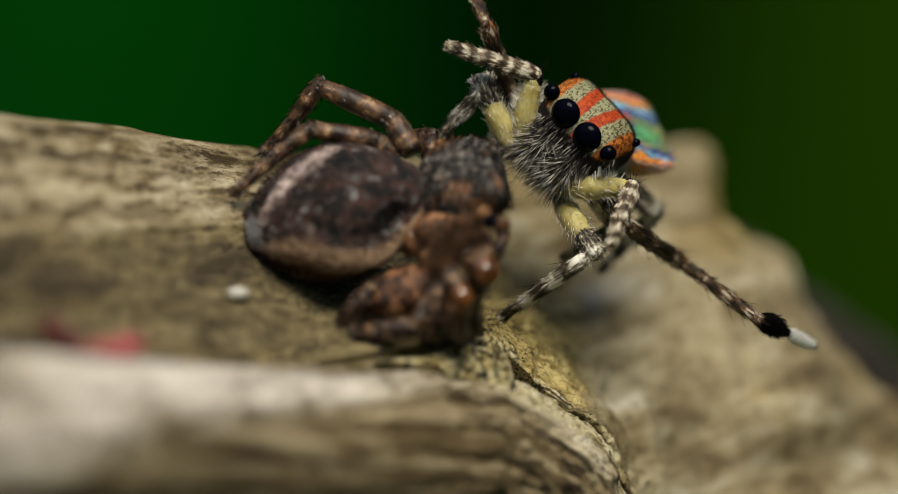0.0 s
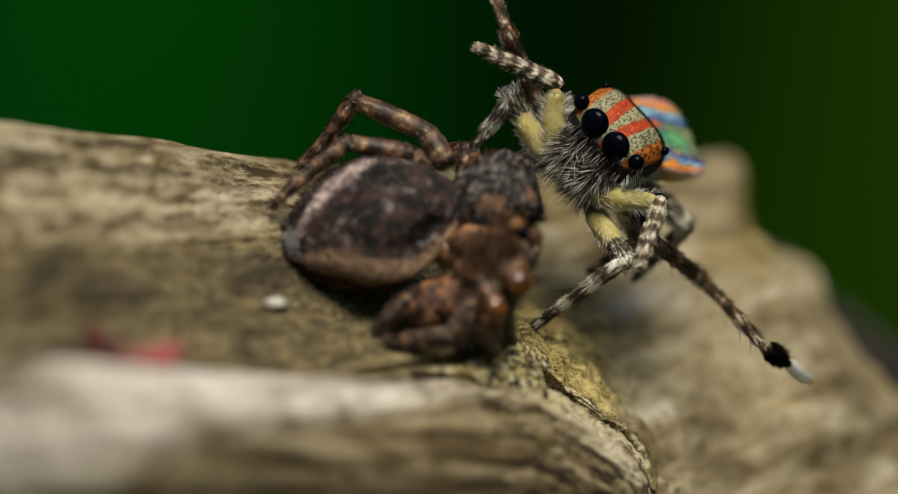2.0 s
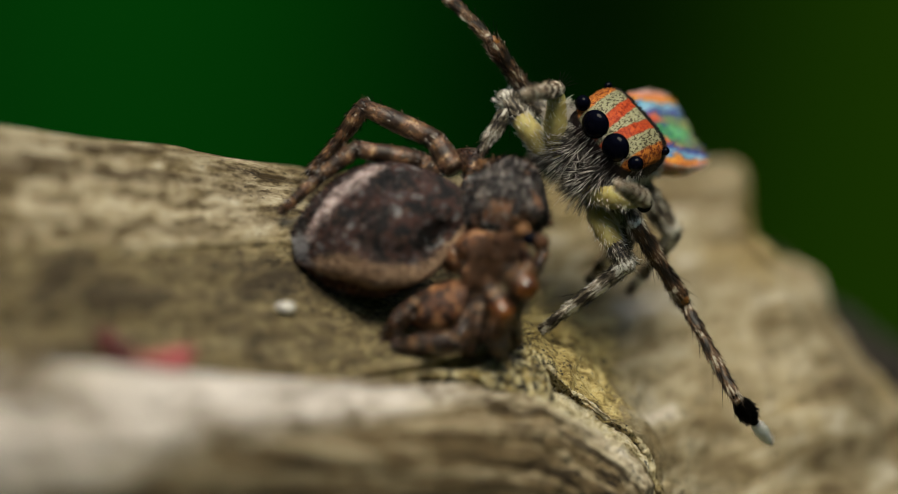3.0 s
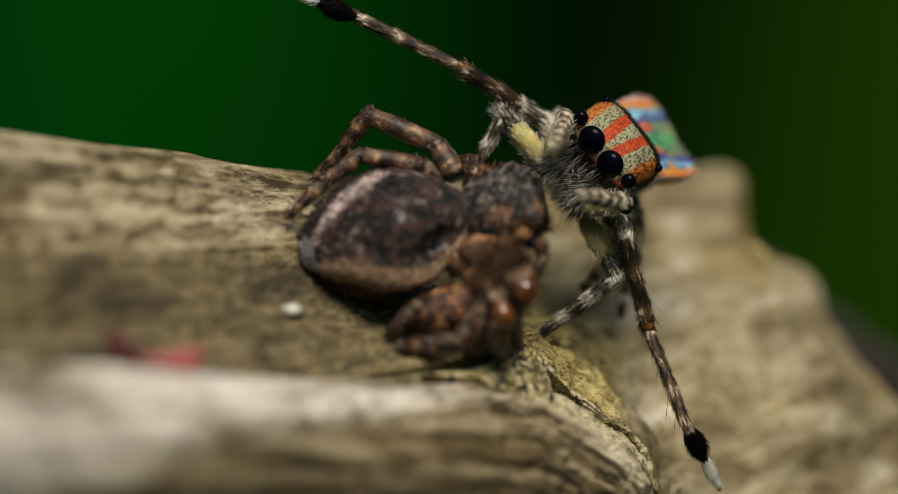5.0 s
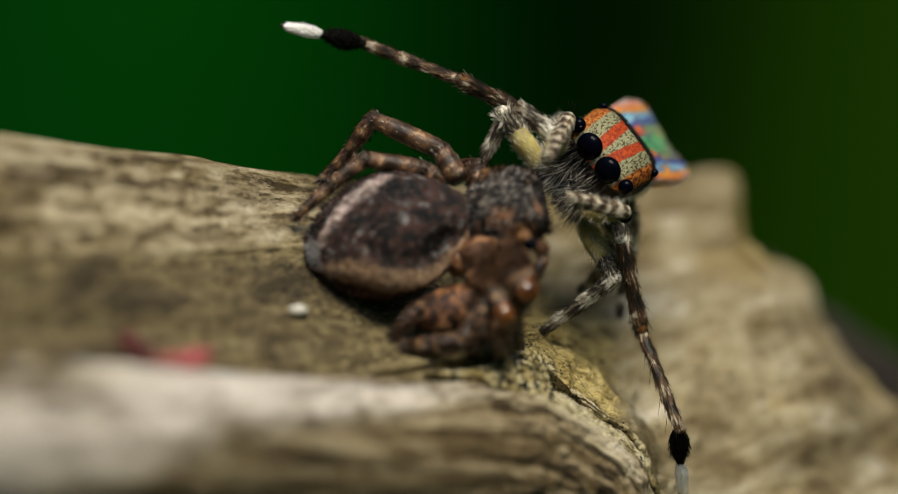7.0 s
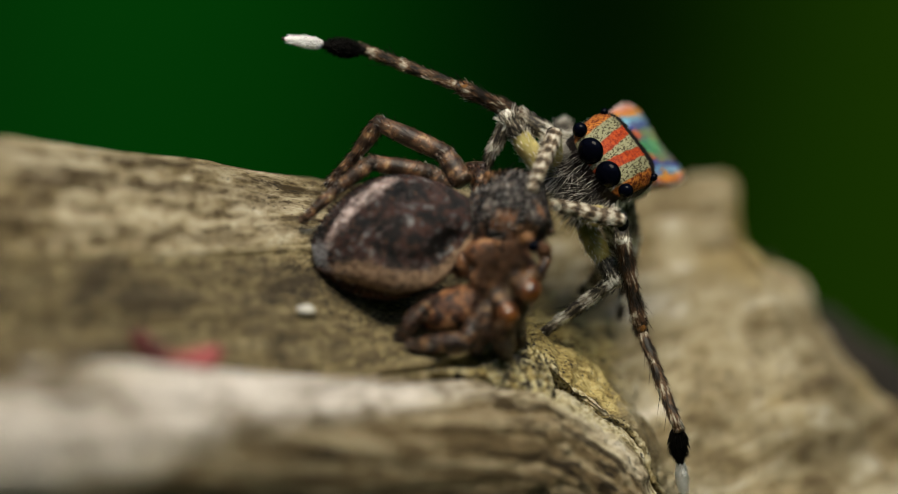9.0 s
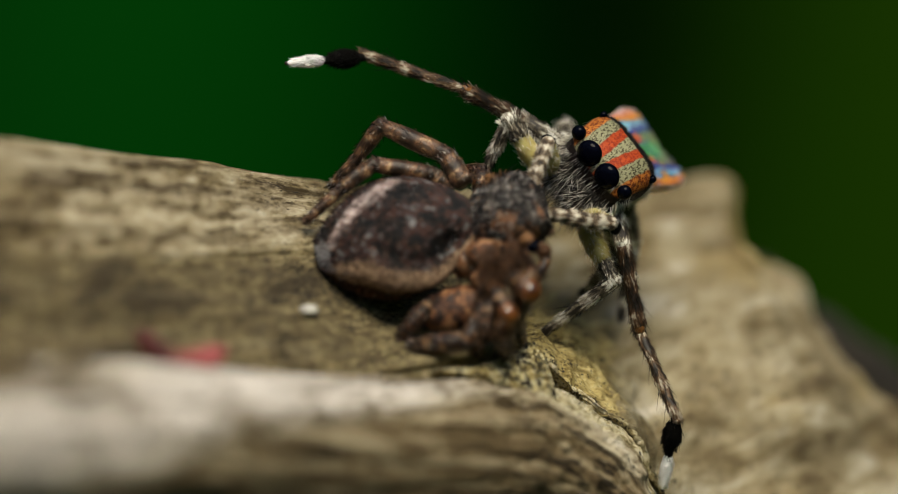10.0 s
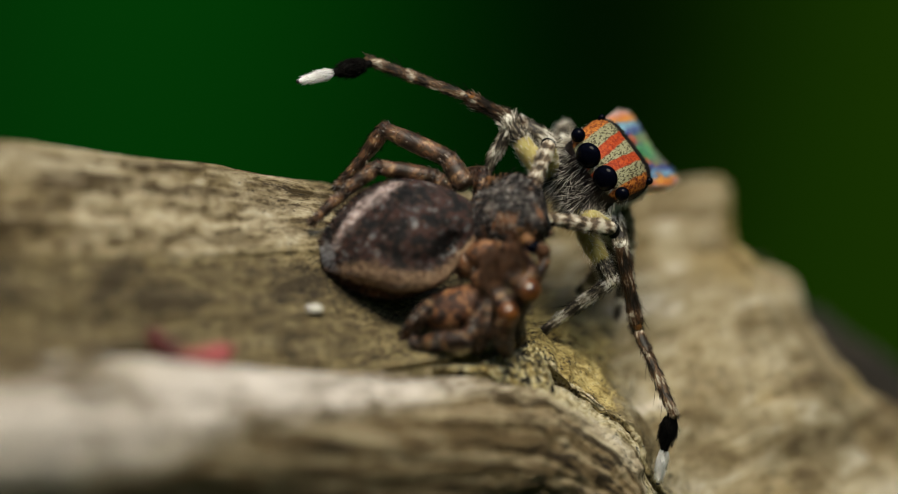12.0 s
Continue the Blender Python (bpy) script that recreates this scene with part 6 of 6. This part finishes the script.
    walk(limb['palp_r'][1], [
        (0, seg(1.14, 0.67, -0.01, 0.790, 0.534, -0.301)), (1, seg(1.15, 0.68, -0.02, 0.792, 0.536, -0.291)), (1.5, seg(1.18, 0.68, -0.03, 0.792, 0.540, -0.286)),
        (2, seg(1.25, 0.71, -0.09, 0.796, 0.583, -0.164)), (2.5, seg(1.34, 0.73, -0.17, 0.281, 0.937, 0.207)), (3, seg(1.13, 0.96, -0.03, -0.010, 0.985, 0.173)),
        (5, seg(0.83, 1.13, 0.05, -0.337, 0.927, 0.167)), (5.5, seg(0.86, 1.03, 0.07, -0.267, 0.948, 0.173)), (6.5, seg(0.86, 0.99, 0.09, -0.303, 0.948, 0.093)),
        (7, seg(0.86, 0.98, 0.09, -0.305, 0.950, 0.061)), (9, seg(0.85, 1.35, -0.08, -0.424, 0.891, -0.161)), (9.5, seg(0.83, 1.47, -0.17, -0.479, 0.841, -0.252)),
        (11.5, seg(0.81, 1.48, -0.17, -0.506, 0.773, -0.383)), (12, seg(0.80, 1.49, -0.18, -0.506, 0.766, -0.396)),
    ])
    walk(limb['palp_l'][0], [
        (0, seg(-0.50, 0.70, -1.00, -0.677, -0.240, 0.696)), (1, seg(-0.50, 0.70, -1.00, -0.697, -0.239, 0.676)), (1.5, seg(-0.50, 0.70, -1.00, -0.704, -0.245, 0.667)),
        (2, seg(-0.50, 0.70, -1.00, -0.752, -0.255, 0.608)), (2.5, seg(-0.50, 0.70, -1.00, -0.739, 0.078, 0.669)), (3, seg(-0.50, 0.70, -1.00, -0.668, 0.215, 0.713)),
        (5, seg(-0.50, 0.70, -1.00, -0.424, 0.378, 0.823)), (5.5, seg(-0.50, 0.70, -1.00, -0.387, 0.407, 0.828)), (6.5, seg(-0.50, 0.70, -1.00, -0.456, 0.387, 0.802)),
        (7, seg(-0.50, 0.70, -1.00, -0.478, 0.373, 0.795)), (9, seg(-0.50, 0.70, -1.00, -0.490, 0.463, 0.739)), (9.5, seg(-0.50, 0.70, -1.00, -0.462, 0.559, 0.688)),
        (11.5, seg(-0.50, 0.70, -1.00, -0.511, 0.553, 0.658)), (12, seg(-0.50, 0.70, -1.00, -0.516, 0.562, 0.647)),
    ])
    walk(limb['palp_l'][1], [
        (0, seg(-1.30, 0.42, -0.18, -0.474, 0.772, -0.424)), (1, seg(-1.32, 0.42, -0.20, -0.514, 0.708, -0.485)), (1.5, seg(-1.33, 0.41, -0.21, -0.539, 0.643, -0.543)),
        (2, seg(-1.39, 0.40, -0.28, -0.531, 0.653, -0.540)), (2.5, seg(-1.37, 0.79, -0.21, -0.425, 0.905, 0.000)), (3, seg(-1.29, 0.95, -0.16, 0.211, 0.922, 0.324)),
        (5, seg(-1.00, 1.15, -0.03, 0.357, 0.933, 0.053)), (5.5, seg(-0.96, 1.18, -0.02, 0.400, 0.916, 0.025)), (6.5, seg(-1.04, 1.16, -0.05, 0.518, 0.855, -0.036)),
        (7, seg(-1.06, 1.14, -0.06, 0.568, 0.819, -0.075)), (9, seg(-1.08, 1.25, -0.13, 0.712, 0.601, -0.361)), (9.5, seg(-1.05, 1.36, -0.19, 0.676, 0.601, -0.426)),
        (11.5, seg(-1.10, 1.35, -0.22, 0.672, 0.607, -0.425)), (12, seg(-1.11, 1.36, -0.24, 0.672, 0.601, -0.434)),
    ])
    walk(limb['leg4_l'][0], [
        (0, seg(-0.45, -0.45, -0.75, -0.794, -0.603, -0.075)), (1, seg(-0.45, -0.45, -0.75, -0.838, -0.544, -0.042)), (1.5, seg(-0.45, -0.45, -0.75, -0.842, -0.538, -0.045)),
        (2, seg(-0.45, -0.45, -0.75, -0.882, -0.465, -0.081)), (2.5, seg(-0.45, -0.45, -0.75, -0.884, -0.423, -0.200)), (3, seg(-0.45, -0.45, -0.75, -0.866, -0.386, -0.319)),
        (5, seg(-0.45, -0.45, -0.75, -0.589, -0.515, -0.623)), (5.5, seg(-0.45, -0.45, -0.75, -0.609, -0.508, -0.609)), (6.5, seg(-0.45, -0.45, -0.75, -0.566, -0.502, -0.654)),
        (7, seg(-0.45, -0.45, -0.75, -0.588, -0.495, -0.640)), (9, seg(-0.45, -0.45, -0.75, -0.606, -0.493, -0.624)), (9.5, seg(-0.45, -0.45, -0.75, -0.586, -0.491, -0.644)),
        (11.5, seg(-0.45, -0.45, -0.75, -0.588, -0.484, -0.649)), (12, seg(-0.45, -0.45, -0.75, -0.618, -0.459, -0.638)),
    ])
    walk(limb['leg4_l'][1], [
        (0, seg(-1.56, -1.29, -0.86, 0.007, -0.008, -1.000)), (1, seg(-1.62, -1.21, -0.81, 0.023, -0.064, -0.998)), (1.5, seg(-1.63, -1.20, -0.81, 0.020, -0.055, -0.998)),
        (2, seg(-1.68, -1.10, -0.86, 0.046, -0.075, -0.996)), (2.5, seg(-1.69, -1.04, -1.03, -0.015, -0.070, -0.997)), (3, seg(-1.66, -0.99, -1.20, -0.082, -0.063, -0.995)),
        (5, seg(-1.27, -1.17, -1.62, -0.606, 0.144, -0.782)), (5.5, seg(-1.30, -1.16, -1.60, -0.620, 0.175, -0.765)), (6.5, seg(-1.24, -1.15, -1.66, -0.647, 0.172, -0.742)),
        (7, seg(-1.27, -1.14, -1.65, -0.659, 0.164, -0.734)), (9, seg(-1.30, -1.14, -1.62, -0.665, 0.156, -0.730)), (9.5, seg(-1.27, -1.14, -1.65, -0.660, 0.160, -0.734)),
        (11.5, seg(-1.27, -1.13, -1.66, -0.658, 0.138, -0.740)), (12, seg(-1.32, -1.09, -1.64, -0.661, 0.124, -0.741)),
    ])
    walk(limb['leg4_l'][2], [
        (0, seg(-1.56, -1.30, -1.86, 0.007, -0.008, -1.000)), (1, seg(-1.60, -1.28, -1.81, 0.023, -0.064, -0.998)), (1.5, seg(-1.61, -1.26, -1.81, 0.020, -0.055, -0.998)),
        (2, seg(-1.64, -1.18, -1.86, 0.046, -0.075, -0.996)), (2.5, seg(-1.70, -1.11, -2.03, -0.015, -0.070, -0.997)), (3, seg(-1.74, -1.05, -2.19, -0.082, -0.063, -0.995)),
        (5, seg(-1.88, -1.03, -2.40, -0.606, 0.144, -0.782)), (5.5, seg(-1.92, -0.99, -2.37, -0.620, 0.175, -0.765)), (6.5, seg(-1.89, -0.98, -2.41, -0.647, 0.172, -0.742)),
        (7, seg(-1.93, -0.98, -2.38, -0.659, 0.164, -0.734)), (9, seg(-1.96, -0.98, -2.35, -0.665, 0.156, -0.730)), (9.5, seg(-1.93, -0.98, -2.39, -0.660, 0.160, -0.734)),
        (11.5, seg(-1.93, -0.99, -2.40, -0.658, 0.138, -0.740)), (12, seg(-1.98, -0.97, -2.38, -0.661, 0.124, -0.741)),
    ])
    walk(limb['leg2_r'][0], [
        (0, seg(0.48, 0.15, -0.80, 0.652, -0.758, 0.017)), (1, seg(0.48, 0.15, -0.80, 0.642, -0.767, -0.015)), (1.5, seg(0.48, 0.15, -0.80, 0.646, -0.762, -0.041)),
        (2, seg(0.48, 0.15, -0.80, 0.626, -0.769, -0.126)), (2.5, seg(0.48, 0.15, -0.80, 0.593, -0.781, -0.197)), (3, seg(0.48, 0.15, -0.80, 0.584, -0.761, -0.283)),
        (5, seg(0.48, 0.15, -0.80, 0.568, -0.741, -0.357)), (5.5, seg(0.48, 0.15, -0.80, 0.545, -0.768, -0.336)), (6.5, seg(0.48, 0.15, -0.80, 0.553, -0.767, -0.325)),
        (7, seg(0.48, 0.15, -0.80, 0.528, -0.784, -0.327)), (9, seg(0.48, 0.15, -0.80, 0.529, -0.798, -0.288)), (9.5, seg(0.48, 0.15, -0.80, 0.552, -0.790, -0.268)),
        (11.5, seg(0.48, 0.15, -0.80, 0.571, -0.790, -0.223)), (12, seg(0.48, 0.15, -0.80, 0.549, -0.800, -0.243)),
    ])
    walk(limb['leg2_r'][1], [
        (0, seg(1.33, -0.84, -0.78, -0.095, -0.112, -0.989)), (1, seg(1.31, -0.85, -0.82, -0.107, -0.107, -0.988)), (1.5, seg(1.32, -0.84, -0.85, -0.118, -0.092, -0.989)),
        (2, seg(1.29, -0.85, -0.96, -0.114, -0.047, -0.992)), (2.5, seg(1.25, -0.87, -1.06, -0.155, -0.019, -0.988)), (3, seg(1.24, -0.84, -1.17, -0.201, 0.027, -0.979)),
        (5, seg(1.22, -0.81, -1.26, -0.318, 0.030, -0.948)), (5.5, seg(1.19, -0.85, -1.24, -0.321, 0.038, -0.946)), (6.5, seg(1.20, -0.85, -1.22, -0.304, 0.052, -0.951)),
        (7, seg(1.17, -0.87, -1.23, -0.312, 0.052, -0.949)), (9, seg(1.17, -0.89, -1.17, -0.318, 0.050, -0.947)), (9.5, seg(1.20, -0.88, -1.15, -0.308, 0.054, -0.950)),
        (11.5, seg(1.22, -0.88, -1.09, -0.305, 0.057, -0.951)), (12, seg(1.19, -0.89, -1.12, -0.317, 0.061, -0.947)),
    ])
    walk(limb['leg2_r'][2], [
        (0, seg(1.19, -0.99, -2.16, -0.095, -0.112, -0.989)), (1, seg(1.16, -1.00, -2.20, -0.107, -0.107, -0.988)), (1.5, seg(1.15, -0.97, -2.24, -0.118, -0.092, -0.989)),
        (2, seg(1.13, -0.92, -2.35, -0.114, -0.047, -0.992)), (2.5, seg(1.03, -0.89, -2.44, -0.155, -0.019, -0.988)), (3, seg(0.96, -0.80, -2.54, -0.201, 0.027, -0.979)),
        (5, seg(0.77, -0.77, -2.59, -0.318, 0.030, -0.948)), (5.5, seg(0.74, -0.79, -2.56, -0.321, 0.038, -0.946)), (6.5, seg(0.77, -0.77, -2.55, -0.304, 0.052, -0.951)),
        (7, seg(0.73, -0.80, -2.55, -0.312, 0.052, -0.949)), (9, seg(0.72, -0.82, -2.50, -0.318, 0.050, -0.947)), (9.5, seg(0.77, -0.80, -2.48, -0.308, 0.054, -0.950)),
        (11.5, seg(0.80, -0.80, -2.42, -0.305, 0.057, -0.951)), (12, seg(0.75, -0.80, -2.44, -0.317, 0.061, -0.947)),
    ])
    walk(limb['leg2_l'][0], [
        (0, seg(-0.50, 0.15, -0.80, -0.895, -0.378, -0.235)), (1, seg(-0.50, 0.15, -0.80, -0.913, -0.328, -0.243)), (1.5, seg(-0.50, 0.15, -0.80, -0.912, -0.323, -0.253)),
        (2, seg(-0.50, 0.15, -0.80, -0.862, -0.326, -0.388)), (2.5, seg(-0.50, 0.15, -0.80, -0.789, -0.256, -0.558)), (3, seg(-0.50, 0.15, -0.80, -0.805, -0.094, -0.586)),
        (5, seg(-0.50, 0.15, -0.80, -0.853, -0.114, -0.510)), (5.5, seg(-0.50, 0.15, -0.80, -0.849, -0.150, -0.506)), (6.5, seg(-0.50, 0.15, -0.80, -0.830, -0.171, -0.531)),
        (7, seg(-0.50, 0.15, -0.80, -0.855, -0.147, -0.498)), (9, seg(-0.50, 0.15, -0.80, -0.853, -0.188, -0.487)), (9.5, seg(-0.50, 0.15, -0.80, -0.827, -0.219, -0.519)),
        (11.5, seg(-0.50, 0.15, -0.80, -0.817, -0.246, -0.521)), (12, seg(-0.50, 0.15, -0.80, -0.847, -0.194, -0.495)),
    ])
    walk(limb['leg2_l'][1], [
        (0, seg(-1.48, -0.27, -1.06, 0.281, -0.275, -0.919)), (1, seg(-1.50, -0.21, -1.07, 0.269, -0.309, -0.912)), (1.5, seg(-1.50, -0.20, -1.08, 0.262, -0.299, -0.918)),
        (2, seg(-1.45, -0.21, -1.23, 0.246, -0.279, -0.928)), (2.5, seg(-1.37, -0.13, -1.41, 0.156, -0.318, -0.935)), (3, seg(-1.38, 0.05, -1.44, 0.110, -0.375, -0.921)),
        (5, seg(-1.44, 0.02, -1.36, 0.025, -0.346, -0.938)), (5.5, seg(-1.43, -0.02, -1.36, 0.002, -0.308, -0.951)), (6.5, seg(-1.41, -0.04, -1.38, 0.011, -0.290, -0.957)),
        (7, seg(-1.44, -0.01, -1.35, 0.001, -0.307, -0.952)), (9, seg(-1.44, -0.06, -1.34, -0.017, -0.288, -0.957)), (9.5, seg(-1.41, -0.09, -1.37, -0.010, -0.262, -0.965)),
        (11.5, seg(-1.40, -0.12, -1.37, -0.011, -0.249, -0.968)), (12, seg(-1.43, -0.06, -1.34, -0.020, -0.275, -0.961)),
    ])
    walk(limb['leg2_l'][2], [
        (0, seg(-1.19, -0.55, -2.02, 0.281, -0.275, -0.919)), (1, seg(-1.22, -0.54, -2.03, 0.269, -0.309, -0.912)), (1.5, seg(-1.23, -0.52, -2.04, 0.262, -0.299, -0.918)),
        (2, seg(-1.19, -0.50, -2.20, 0.246, -0.279, -0.928)), (2.5, seg(-1.20, -0.47, -2.40, 0.156, -0.318, -0.935)), (3, seg(-1.27, -0.35, -2.41, 0.110, -0.375, -0.921)),
        (5, seg(-1.41, -0.34, -2.35, 0.025, -0.346, -0.938)), (5.5, seg(-1.43, -0.34, -2.36, 0.002, -0.308, -0.951)), (6.5, seg(-1.40, -0.34, -2.39, 0.011, -0.290, -0.957)),
        (7, seg(-1.44, -0.33, -2.35, 0.001, -0.307, -0.952)), (9, seg(-1.46, -0.36, -2.34, -0.017, -0.288, -0.957)), (9.5, seg(-1.42, -0.37, -2.38, -0.010, -0.262, -0.965)),
        (11.5, seg(-1.41, -0.38, -2.39, -0.011, -0.249, -0.968)), (12, seg(-1.45, -0.35, -2.35, -0.020, -0.275, -0.961)),
    ])
    walk(limb['leg4_r'][0], [
        (0, seg(0.45, -0.45, -0.75, -0.384, -0.913, 0.140)), (1, seg(0.45, -0.45, -0.75, -0.310, -0.949, 0.064)), (1.5, seg(0.45, -0.45, -0.75, -0.244, -0.970, -0.002)),
        (2, seg(0.45, -0.45, -0.75, -0.227, -0.971, -0.071)), (2.5, seg(0.45, -0.45, -0.75, -0.299, -0.948, -0.113)), (3, seg(0.45, -0.45, -0.75, -0.309, -0.931, -0.193)),
        (5, seg(0.45, -0.45, -0.75, -0.242, -0.941, -0.237)), (5.5, seg(0.45, -0.45, -0.75, -0.278, -0.938, -0.209)), (6.5, seg(0.45, -0.45, -0.75, -0.249, -0.943, -0.219)),
        (7, seg(0.45, -0.45, -0.75, -0.270, -0.942, -0.201)), (9, seg(0.45, -0.45, -0.75, -0.245, -0.955, -0.167)), (9.5, seg(0.45, -0.45, -0.75, -0.214, -0.961, -0.174)),
        (11.5, seg(0.45, -0.45, -0.75, -0.177, -0.971, -0.164)), (12, seg(0.45, -0.45, -0.75, -0.204, -0.964, -0.170)),
    ])
    walk(limb['leg4_r'][1], [
        (0, seg(-0.05, -1.64, -0.57, 0.170, -0.765, -0.621)), (1, seg(0.05, -1.68, -0.67, 0.135, -0.780, -0.612)), (1.5, seg(0.13, -1.71, -0.75, 0.102, -0.782, -0.615)),
        (2, seg(0.15, -1.71, -0.84, 0.095, -0.768, -0.634)), (2.5, seg(0.06, -1.68, -0.90, 0.072, -0.759, -0.647)), (3, seg(0.05, -1.66, -1.00, 0.057, -0.740, -0.670)),
        (5, seg(0.14, -1.67, -1.06, -0.082, -0.737, -0.671)), (5.5, seg(0.09, -1.67, -1.02, -0.105, -0.732, -0.673)), (6.5, seg(0.13, -1.68, -1.04, -0.099, -0.726, -0.681)),
        (7, seg(0.10, -1.67, -1.01, -0.114, -0.727, -0.677)), (9, seg(0.13, -1.69, -0.97, -0.141, -0.721, -0.679)), (9.5, seg(0.17, -1.70, -0.98, -0.136, -0.715, -0.686)),
        (11.5, seg(0.22, -1.71, -0.96, -0.142, -0.709, -0.691)), (12, seg(0.18, -1.70, -0.97, -0.156, -0.709, -0.688)),
    ])
    walk(limb['leg4_r'][2], [
        (0, seg(0.24, -2.94, -1.62, 0.170, -0.765, -0.621)), (1, seg(0.28, -3.01, -1.71, 0.135, -0.780, -0.612)), (1.5, seg(0.31, -3.04, -1.80, 0.102, -0.782, -0.615)),
        (2, seg(0.32, -3.02, -1.92, 0.095, -0.768, -0.634)), (2.5, seg(0.18, -2.97, -2.00, 0.072, -0.759, -0.647)), (3, seg(0.15, -2.92, -2.14, 0.057, -0.740, -0.670)),
        (5, seg(-0.01, -2.93, -2.20, -0.082, -0.737, -0.671)), (5.5, seg(-0.09, -2.91, -2.17, -0.105, -0.732, -0.673)), (6.5, seg(-0.04, -2.91, -2.19, -0.099, -0.726, -0.681)),
        (7, seg(-0.09, -2.91, -2.16, -0.114, -0.727, -0.677)), (9, seg(-0.11, -2.92, -2.12, -0.141, -0.721, -0.679)), (9.5, seg(-0.06, -2.91, -2.14, -0.136, -0.715, -0.686)),
        (11.5, seg(-0.02, -2.92, -2.14, -0.142, -0.709, -0.691)), (12, seg(-0.08, -2.91, -2.14, -0.156, -0.709, -0.688)),
    ])


motions()
